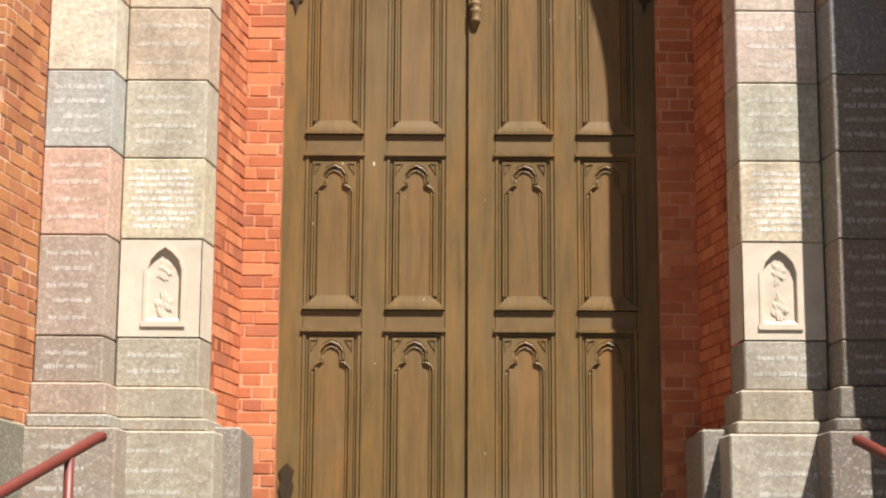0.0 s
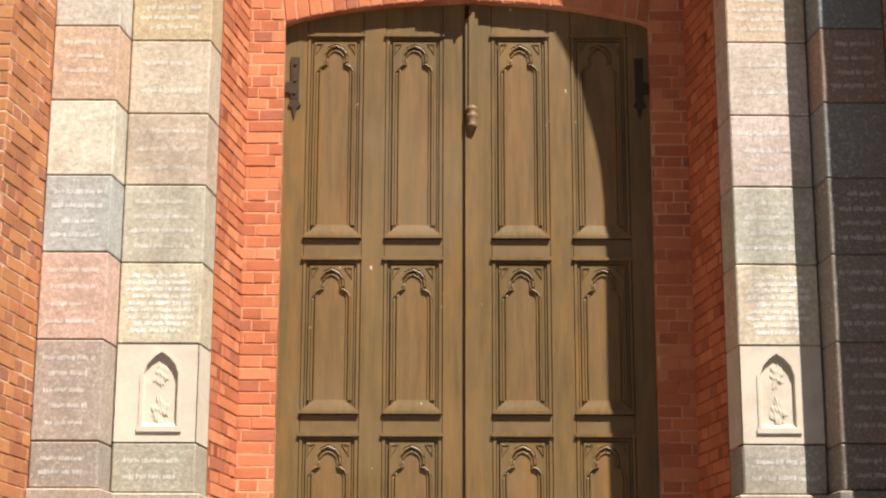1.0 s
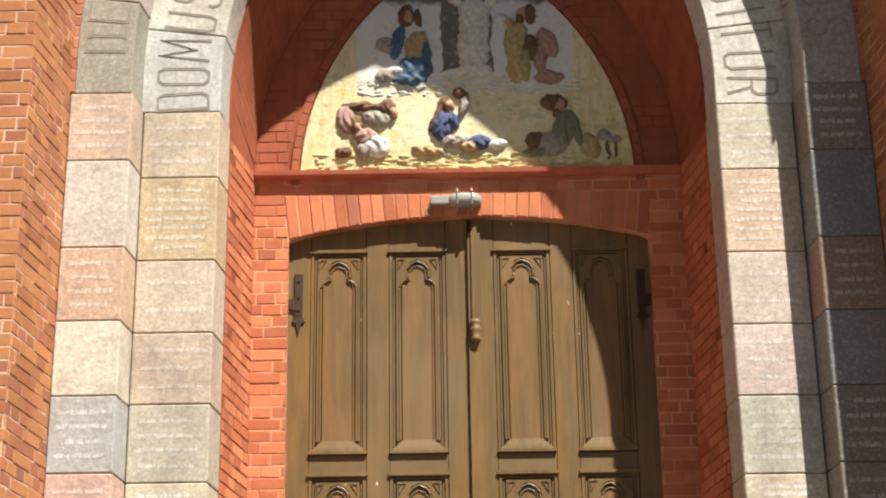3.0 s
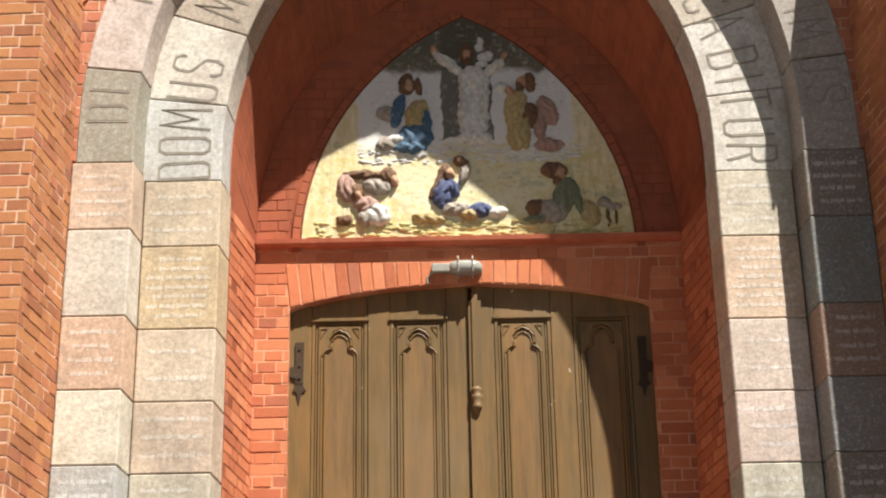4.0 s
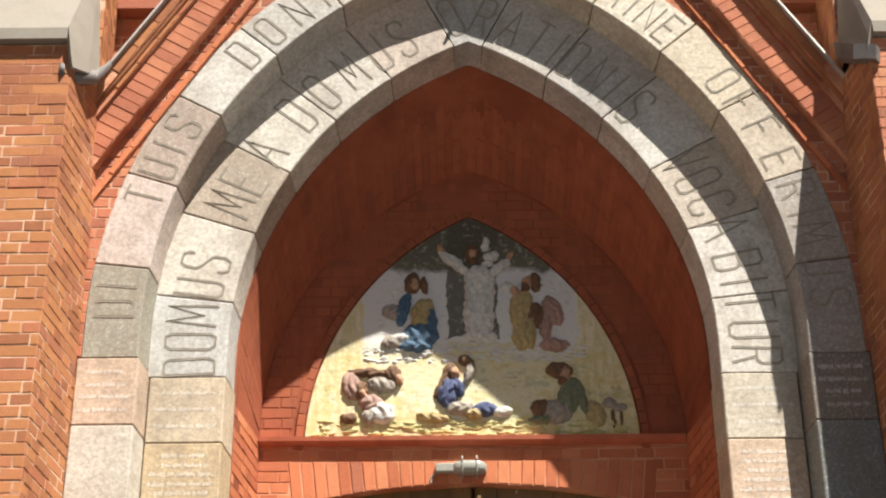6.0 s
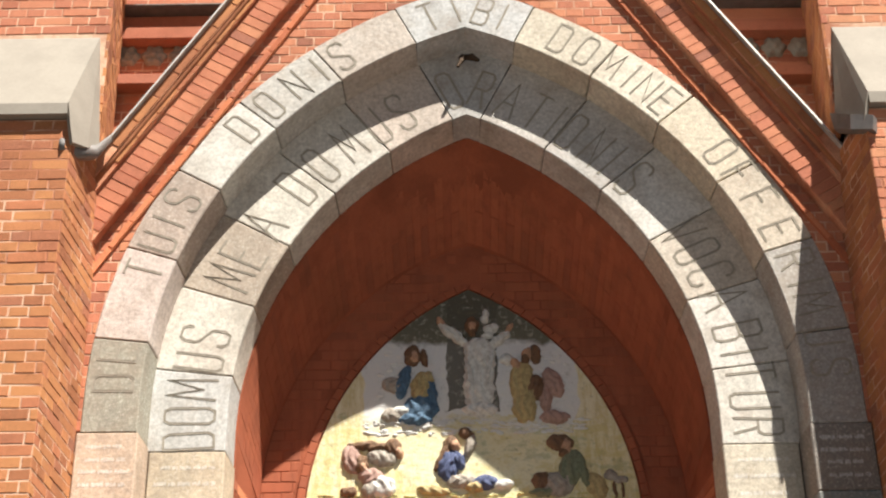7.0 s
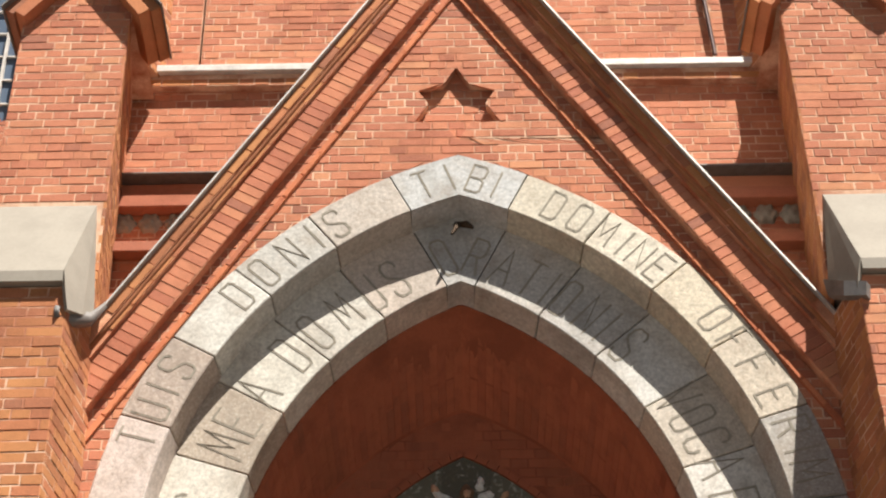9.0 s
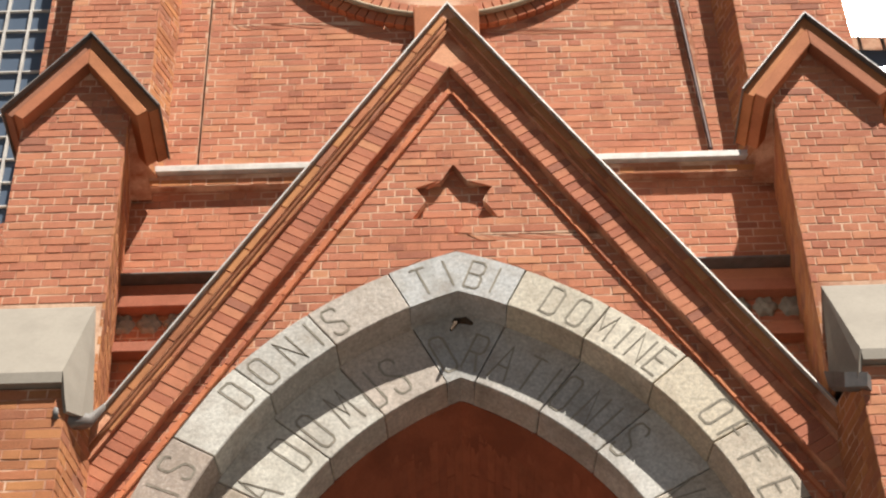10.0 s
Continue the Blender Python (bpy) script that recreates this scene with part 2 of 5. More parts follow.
def bricks(parent, origin, along, out, spans, z0, z1, material, near=None, limit=300, seed=1, proud=0.0028, shift=0.0):
    """Courses of bricks on a plane wall: spans(z) gives the free intervals of u at a height.
    Bricks inside near(u, z) become objects of their own, the rest is joined."""
    rnd = random.Random(seed)
    o, u_dir, n_dir = Vector(origin), Vector(along).normalized(), Vector(out).normalized()
    up = Vector((0, 0, 1))

    def place(u, z, d):
        return o + u_dir * u + up * z + n_dir * d

    shared = {}
    rest_v, rest_f, made = [], [], 0
    basis = Matrix((u_dir, up, n_dir)).transposed().to_4x4()
    rows = int((z1 - z0) / COURSE)
    for r in range(rows):
        za, zb = z0 + r * COURSE + JOINT / 2, z0 + (r + 1) * COURSE - JOINT / 2
        bot, top = spans(za), spans(zb)
        for i, (a0, a1) in enumerate(bot):
            match = [s for s in top if min(s[1], a1) - max(s[0], a0) > 0.0]
            if not match:
                continue
            b0, b1 = between(match[0], bot, i)
            lo, hi = min(a0, b0), max(a1, b1)
            u = math.floor(lo / (STRETCHER + HEADER)) * (STRETCHER + HEADER) - (0.1965 if r % 2 else 0.0) + shift + rnd.uniform(-0.012, 0.012) - 0.4
            k = r
            while u < hi:
                w = STRETCHER if (k % 2 == 0) else HEADER
                if rnd.random() < (0.36 if w == STRETCHER else 0.12):
                    w = HEADER if w == STRETCHER else STRETCHER
                k += 1
                l, e = u + JOINT / 2, u + w - JOINT / 2
                u += w
                q = [(max(l, a0), za), (min(e, a1), za), (min(e, b1), zb), (max(l, b0), zb)]
                if q[1][0] - q[0][0] < 0.012 and q[2][0] - q[3][0] < 0.012:
                    continue
                if q[1][0] < q[0][0]:
                    q[0] = q[1] = ((q[0][0] + q[1][0]) / 2, za)
                if q[2][0] < q[3][0]:
                    q[2] = q[3] = ((q[2][0] + q[3][0]) / 2, zb)
                whole = q[0][0] == l and q[1][0] == e and q[2][0] == e and q[3][0] == l
                cu, cz = (l + e) / 2, (za + zb) / 2
                if whole and made < limit and near and near(cu, cz):
                    key = (round(w, 3), rnd.randrange(3))
                    if key not in shared:
                        vs, fs = [], []
                        h, t = (w - JOINT) / 2, (COURSE - JOINT) / 2
                        jit = [rnd.uniform(-0.003, 0.003) for _ in range(8)]
                        quad = [(-h + jit[0], -t + jit[1]), (h + jit[2], -t + jit[3]), (h + jit[4], t + jit[5]), (-h + jit[6], t + jit[7])]
                        brick_faces(vs, fs, quad, proud, 0.02, lambda uu, zz, d: Vector((uu, zz, d)))
                        shared[key] = raw_mesh("brick", vs, fs, material)
                    ob = new("brick", shared[key])
                    ob.parent = parent
                    if parent.type == "EMPTY":
                        ob.matrix_parent_inverse = Matrix.Translation(-Vector(parent.location))
                    ob.matrix_basis = Matrix.Translation(place(cu, cz, rnd.uniform(-0.002, 0.003))) @ basis @ Matrix.Rotation(rnd.uniform(-0.006, 0.006), 4, "Z")
                    made += 1
                else:
                    j = [rnd.uniform(-0.0028, 0.0028) for _ in range(4)]
                    quad = [(q[0][0], q[0][1] + j[0]), (q[1][0], q[1][1] + j[1]), (q[2][0], q[2][1] + j[2]), (q[3][0], q[3][1] + j[3])]
                    brick_faces(rest_v, rest_f, quad, proud + rnd.uniform(-0.002, 0.003), 0.02, place)
    if rest_f:
        ob = new("brickwork", raw_mesh("brickwork", rest_v, rest_f, material))
        ob.parent = parent
        if parent.type == "EMPTY":
            ob.matrix_parent_inverse = Matrix.Translation(-Vector(parent.location))
        tagged(ob, kind="stuff")


def core(origin, along, out, spans, z0, z1, thick, step=COURSE):
    """The mortar body behind a brick face, with its openings, as a bmesh."""
    bm = bmesh.new()
    o, u_dir, n_dir = Vector(origin), Vector(along).normalized(), Vector(out).normalized()
    n = max(1, round((z1 - z0) / step))
    for r in range(n):
        za, zb = z0 + (z1 - z0) * r / n, z0 + (z1 - z0) * (r + 1) / n
        bot, top = spans(za + 1e-4), spans(zb - 1e-4)
        for i, (a0, a1) in enumerate(bot):
            match = [s for s in top if min(s[1], a1) - max(s[0], a0) > 0.0]
            b0, b1 = between(match[0], bot, i) if match else ((a0 + a1) / 2, (a0 + a1) / 2 + 0.001)
            prism(bm, [o + u_dir * u + Vector((0, 0, z)) for u, z in ((a0, za), (a1, za), (b1, zb), (b0, zb))], -n_dir * thick)
    return bm

# ---- plan ----
Y_OUT, Y_IN, Y_RET, Y_WALL, Y_TYM, Y_DOOR = 10.44, 10.67, 10.94, 11.545, 11.53, 11.61
Y_GAB, Y_BUT, Y_UP, Y_BACK = 10.45, 9.80, 10.15, 11.20
LAND = 1.36
IN_ARC = Arc(1.648, 1.09, 6.96)
IN_EXT = Arc(2.235, 1.09, 6.96)
OUT_ARC = Arc(2.20, 1.05, 7.04)
OUT_EXT = Arc(2.572, 1.05, 7.04)
RET_ARC = Arc(1.61, 1.09, 6.96)
BACK_ARC = Arc(1.5035, 0.778, 6.715)
TYM_ARC = Arc(1.189, 0.902, 6.573)


# ---- ground, steps ----
bm = bmesh.new()
prism(bm, [(-400, -400, -0.3), (400, -400, -0.3), (400, 400, -0.3), (-400, 400, -0.3)], (0, 0, 0.3))
single("ground", bm, PAVING, "grey paved forecourt before the church", "ground", kind="structure")
bm = bmesh.new()
box(bm, -2.9, 2.9, 8.0, 12.2, 0.0, LAND)
single("landing", bevelled(bm, 0.01), PAVING, "grey stone landing before the portal", "landing", kind="structure")
stairs = thing("steps", (0, 7, 0), "flight of grey stone steps up to the portal", "steps", kind="structure")
for i in range(7):
    bm = bmesh.new()
    box(bm, -2.5, 2.5, 8.0 - 0.32 * (7 - i), 8.0 - 0.32 * (6 - i) + (0.0 if i < 6 else -0.002), 0.0, LAND - 0.17 * (7 - i))
    part("step", bevelled(bm, 0.008), PAVING, stairs)


# ---- door wall ----
DOOR_HALF, DOOR_SPRING, DOOR_RISE = 1.2565, 6.154, 0.162


def door_head(x):
    r = (DOOR_HALF ** 2 + DOOR_RISE ** 2) / (2 * DOOR_RISE)
    return DOOR_SPRING + DOOR_RISE - r + math.sqrt(r * r - x * x)


def door_hole(z):
    if z <= DOOR_SPRING:
        return DOOR_HALF
    r = (DOOR_HALF ** 2 + DOOR_RISE ** 2) / (2 * DOOR_RISE)
    h = z - (DOOR_SPRING + DOOR_RISE - r)
    return math.sqrt(max(0.0, r * r - h * h))


def wall_spans(z):
    holes = []
    if z < DOOR_SPRING + DOOR_RISE:
        holes.append((-door_hole(z), door_hole(z)))
    return cut_spans(-1.62, 1.62, holes)


door_wall = single("wall_door", core((0, Y_WALL, 0), (1, 0, 0), (0, -1, 0), wall_spans, LAND, 6.65, 0.36, 0.03), MORTAR_RED,
                   "red brick wall round the church door", "wall", kind="structure")
upper_door_wall = single("wall_tympanum", core((0, Y_WALL, 0), (1, 0, 0), (0, -1, 0), wall_spans, 6.65, 9.3, 0.36, 0.03), MORTAR_VAULT,
                         "red painted brick wall round the relief, toned darker for shade", "wall", kind="structure")


def jamb_spans(z):
    """Brick jambs beside the door, below the soldier course."""
    lim = 1.5035 if z <= 6.715 else BACK_ARC.half(z)
    holes = []
    if z < 6.493:
        d = DOOR_HALF if z < 6.10 else 1.264
        holes.append((-d, d))
    elif z < 6.615:
        return [(-lim, lim)]
    else:
        w = TYM_ARC.half(z) + 0.09
        if w > 0.0:
            holes.append((-w, w))
    return cut_spans(-lim, lim, holes)


# soldier course over the door
bm_list = []
n_sold = 30
for i in range(n_sold):
    xa, xb = DOOR_HALF * (2 * i / n_sold - 1) + 0.005, DOOR_HALF * (2 * (i + 1) / n_sold - 1) - 0.005
    lean = 0.10
    xa2, xb2 = xa * (1 + lean * 0.3), xb * (1 + lean * 0.3)
    vs, fs = [], []
    q = [(xa, door_head(xa) + 0.004), (xb, door_head(xb) + 0.004), (xb2, 6.483), (xa2, 6.483)]
    rr = random.Random(i)
    brick_faces(vs, fs, q, 0.006 + rr.uniform(-0.003, 0.003), 0.02, lambda u, z, d: Vector((u, Y_WALL - d, z)))
    ob = new("brick", raw_mesh("brick", vs, fs, BRICK_PAINTED))
    ob.parent = door_wall

# bricks that line the tympanum
for side in (-1, 1):
    n = 26
    for i in range(n):
        a0, a1 = [TYM_ARC.top * (k / n) for k in (i + 0.02, i + 0.98)]
        ri, ro = TYM_ARC.r + 0.008, TYM_ARC.r + 0.062
        q = [(side * (r * math.cos(a) - TYM_ARC.c), TYM_ARC.z0 + r * math.sin(a)) for r, a in ((ri, a0), (ro, a0), (ro, a1), (ri, a1))]
        vs, fs = [], []
        brick_faces(vs, fs, q, 0.022, 0.02, lambda u, z, d: Vector((u, Y_WALL - d, z)))
        ob = new("brick", raw_mesh("brick", vs, fs, VAULT_SHADED))
        ob.parent = upper_door_wall

# the moulded ledge under the tympanum
bm = bmesh.new()
prof = [(0.0, 6.602), (0.035, 6.610), (0.058, 6.624), (0.064, 6.655), (0.0, 6.672)]
prism(bm, [(-1.50, Y_WALL - 0.002 - d, z) for d, z in prof], (3.0, 0, 0))
single("ledge", bm, plain("ledge_red_paint", rgb(196, 112, 82), rgb(150, 80, 58), 0.8, 0, 7, 0.6, 0.3),
       "red painted moulded ledge above the door", "ledge", kind="structure")

# ---- splayed jambs and vault between the stone arch and the door wall ----
def ring_points(arc, y, lo, steps, side):
    pts = [Vector((side * arc.a, y, lo + (arc.z0 - lo) * k / 4)) for k in range(4)]
    for k in range(steps + 1):
        x, z = arc.at(arc.top * k / steps)
        pts.append(Vector((side * max(x, 0.0), y, z)))
    return pts


for side, nm in ((-1, "wall_splay_west"), (1, "wall_splay_east")):
    bm = bmesh.new()
    N_ARC = 44
    f = ring_points(RET_ARC, Y_RET - 0.01, LAND, N_ARC, side)
    b = ring_points(BACK_ARC, Y_WALL + 0.004, LAND, N_ARC, side)
    out_ = [p + Vector((side * 0.3, 0, 0.3 if p.z > 7 else 0)) for p in f]
    outb = [p + Vector((side * 0.5, 0, 0.9 if p.z > 7 else 0)) for p in b]
    V = [[bm.verts.new(p) for p in row] for row in (f, b, outb, out_)]
    for i in range(len(f) - 1):
        for k in range(4):
            bm.faces.new((V[k][i], V[k][i + 1], V[(k + 1) % 4][i + 1], V[(k + 1) % 4][i]))
    splay = single(nm, bm, MORTAR_VAULT, "splayed red brick reveal and vault of the portal", "wall", kind="structure")
    p0, p1 = Vector((side * RET_ARC.a, Y_RET, 0)), Vector((side * BACK_ARC.a, Y_WALL, 0))
    u = (p1 - p0).normalized()
    nrm = Vector((-side * u.y, side * u.x, 0)) if side > 0 else Vector((u.y, -u.x, 0))
    if nrm.y > 0:
        nrm = -nrm
    width = (p1 - p0).length
    bricks(splay, p0, u, nrm, lambda z: [(0.0, width - 0.004)], LAND, 6.715, BRICK_PAINTED, near=lambda uu, z: z > 2.2, limit=150, seed=3 + side, shift=0.07)
    # vault bricks follow the curve
    vs, fs = [], []
    rr = random.Random(9 + side)
    n = 44
    for i in range(n):
        def on(t, s):
            a = RET_ARC.at(RET_ARC.top * t)
            c = BACK_ARC.at(BACK_ARC.top * t)
            return Vector((side * (a[0] + (c[0] - a[0]) * s), Y_RET + (Y_WALL - Y_RET) * s, a[1] + (c[1] - a[1]) * s))
        t0, t1 = (i + 0.02) / n, (i + 0.98) / n
        cuts = [0.0, 0.31, 0.97] if i % 2 else [0.0, 0.64, 0.97]
        for s0, s1 in zip(cuts, cuts[1:]):
            s0 += 0.008
            s1 -= 0.008
            m = on((t0 + t1) / 2, (s0 + s1) / 2)
            nn = (on(t1, s0) - on(t0, s0)).cross(on(t0, s1) - on(t0, s0)).normalized()
            if nn.dot(Vector((0, 9, 7.3)) - m) < 0:
                nn = -nn
            k = len(vs)
            lift = 0.0035 + rr.uniform(-0.001, 0.001)
            quad = [on(t0, s0), on(t1, s0), on(t1, s1), on(t0, s1)]
            vs += [q - nn * 0.02 for q in quad] + [q + nn * lift for q in quad]
            for e in range(4):
                fs.append((k + e, k + (e + 1) % 4, k + 4 + (e + 1) % 4, k + 4 + e))
            fs.append((k + 4, k + 5, k + 6, k + 7))
    ob = new("brickwork", raw_mesh("brickwork", vs, fs, VAULT_SHADED))
    ob.parent = splay
    tagged(ob, kind="stuff")
bricks(door_wall, (0, Y_WALL, 0), (1, 0, 0), (0, -1, 0), jamb_spans, LAND, LAND + 65 * COURSE, BRICK_PAINTED, near=lambda u, z: z > 2.2, limit=240, seed=2, shift=0.03)
# same brick as the jambs, in the darker tone that carries shade
bricks(upper_door_wall, (0, Y_WALL, 0), (1, 0, 0), (0, -1, 0), jamb_spans, LAND + 65 * COURSE, 9.15, VAULT_SHADED, near=None, seed=8, shift=0.03, proud=0.0012)


# ---- stone columns ----
def block(parent, plan, z0, z1, tint, name="stone_block", worn=0.008):
    bm = bmesh.new()
    prism(bm, [(x, y, z0 + 0.002) for x, y in plan], (0, 0, z1 - z0 - 0.004))
    bevelled(bm, worn)
    return part(name, bm, GRANITE, parent, colour=rgb(*tint))


def writing(parent, x0, x1, y, z0, z1, rows, seed, tint, deep=0.0013):
    """Rows of unreadable shallow lettering as plain bars, a little paler than their stone."""
    rnd = random.Random(seed)
    vs, fs = [], []
    pitch = (z1 - z0) / rows
    for r in range(rows):
        zc = z1 - pitch * (r + 0.5) + rnd.uniform(-0.003, 0.003)
        w = (x1 - x0) * rnd.uniform(0.6, 1.0)
        xa = x0 + (x1 - x0 - w) * rnd.uniform(0.3, 0.7)
        x, left = xa, rnd.randrange(3, 8)
        while x < xa + w:
            e = min(x + rnd.uniform(0.007, 0.017), xa + w)
            tall = min(0.017, pitch * (0.30 if rows < 9 else 0.36))
            h, h2 = tall * rnd.choice((0.55, 0.8, 0.8, 1.0)), tall * rnd.choice((0.5, 0.8, 1.0, 1.0))
            k = len(vs)
            vs += [(x, y - deep, zc - h), (e, y - deep, zc - h * 0.8), (e, y - deep, zc + h2 * 0.9), (x, y - deep, zc + h2),
                   (x, y + 0.003, zc - h), (e, y + 0.003, zc - h * 0.8), (e, y + 0.003, zc + h2 * 0.9), (x, y + 0.003, zc + h2)]
            fs += [(k, k + 1, k + 2, k + 3), (k, k + 4, k + 5, k + 1), (k + 3, k + 2, k + 6, k + 7), (k, k + 3, k + 7, k + 4), (k + 1, k + 5, k + 6, k + 2)]
            left -= 1
            x = e + (rnd.uniform(0.002, 0.005) if left else 0.016)
            left = left or rnd.randrange(3, 9)
    ob = new("inscription", raw_mesh("inscription", vs, fs, GRANITE))
    ob.parent = parent
    ob.color = rgb(*[min(245, int(c + (250 - c) * (0.5 if rows < 9 else 0.8))) for c in tint])
    return tagged(ob, kind="stuff")


JOINTS_IN = [3.105, 3.71, 4.22, 4.72, 5.19, 5.68, 6.26, 6.735]
JOINTS_OUT = [3.08, 3.69, 4.23, 4.715, 5.20, 5.69, 6.29, 6.77]
TINTS = {
    ("in", -1): [(216, 205, 180), (212, 199, 171), (196, 186, 166), (210, 186, 163), (212, 193, 169), (203, 178, 140), (212, 193, 165)],
    ("out", -1): [(176, 157, 144), (209, 171, 153), (180, 180, 176), (224, 214, 193), (209, 174, 146), (212, 203, 188), (212, 184, 159)],
    ("in", 1): [(224, 214, 197), (220, 203, 176), (203, 197, 178), (216, 195, 182), (214, 195, 180), (216, 188, 161), (212, 201, 180)],
    # outer east pier: tints darkened to hold the shade it stands in
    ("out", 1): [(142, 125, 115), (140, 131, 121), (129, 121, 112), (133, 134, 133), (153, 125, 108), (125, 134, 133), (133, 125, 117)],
}
ROWS_IN = [0, 9, 4, 3, 2, 7, 3]
ROWS_OUT = [5, 4, 4, 0, 4, 0, 4]


def column(kind, side):
    word = "inner" if kind == "in" else "outer"
    col = thing("stone_pier", (side * 2.0, Y_IN, LAND), f"{'pale' if side < 0 else 'grey and buff'} inscribed granite block pier, {word} order of portal", "pier", "stone piers of the portal")
    if kind == "in":
        plan = [(side * 1.648, Y_IN), (side * 2.152, Y_IN), (side * 2.152, Y_RET + 0.1), (side * 1.61, Y_RET + 0.1), (side * 1.61, Y_RET)]
        joints, rows, face, xa, xb = JOINTS_IN, ROWS_IN, Y_IN, 1.68, 2.12
    else:
        plan = [(side * 2.19, Y_OUT), (side * 2.595, Y_OUT), (side * 2.595, Y_RET), (side * 2.158, Y_RET), (side * 2.158, Y_IN + 0.002)]
        joints, rows, face, xa, xb = JOINTS_OUT, ROWS_OUT, Y_OUT, 2.23, 2.56
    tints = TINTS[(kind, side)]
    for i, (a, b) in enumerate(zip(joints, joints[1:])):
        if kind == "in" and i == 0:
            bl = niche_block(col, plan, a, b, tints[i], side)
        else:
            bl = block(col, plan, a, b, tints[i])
        if rows[i]:
            writing(bl, *sorted((side * xa, side * xb)), face, a + 0.06, b - 0.06, rows[i], i * 7 + side + (3 if kind == "in" else 0), tints[i])

    def grown(g):
        out = []
        for x, y in plan:
            gx = -side * g if abs(x) < (1.9 if kind == "in" else 2.4) else (0.0 if kind == "in" else side * g * 0.2)
            out.append((x + gx, y - g if y < Y_IN + 0.01 and (kind == "in" or y < Y_OUT + 0.01) else y - g * 0.5))
        return out

    base = [(tints[0], joints[0], 2.80, 0.0), (tints[1], 2.80, 2.61, 0.035), (tints[2], 2.61, 2.53, 0.07), (tints[0], 2.53, LAND, 0.12)]
    for i, (t, top, bot, g) in enumerate(base):
        # the outer east plinth blends towards a darker tone for that same shade
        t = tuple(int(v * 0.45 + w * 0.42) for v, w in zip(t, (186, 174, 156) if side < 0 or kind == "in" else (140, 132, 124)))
        bl = block(col, grown(g), bot, top, t, "plinth_block", 0.01)
        if i in (0, 3):
            lo = max(bot, 1.7) + 0.05
            writing(bl, *sorted((side * xa, side * xb)), face - g, lo, top - 0.06, 2 if i == 0 else 6, 40 + i + side, t)
    return col


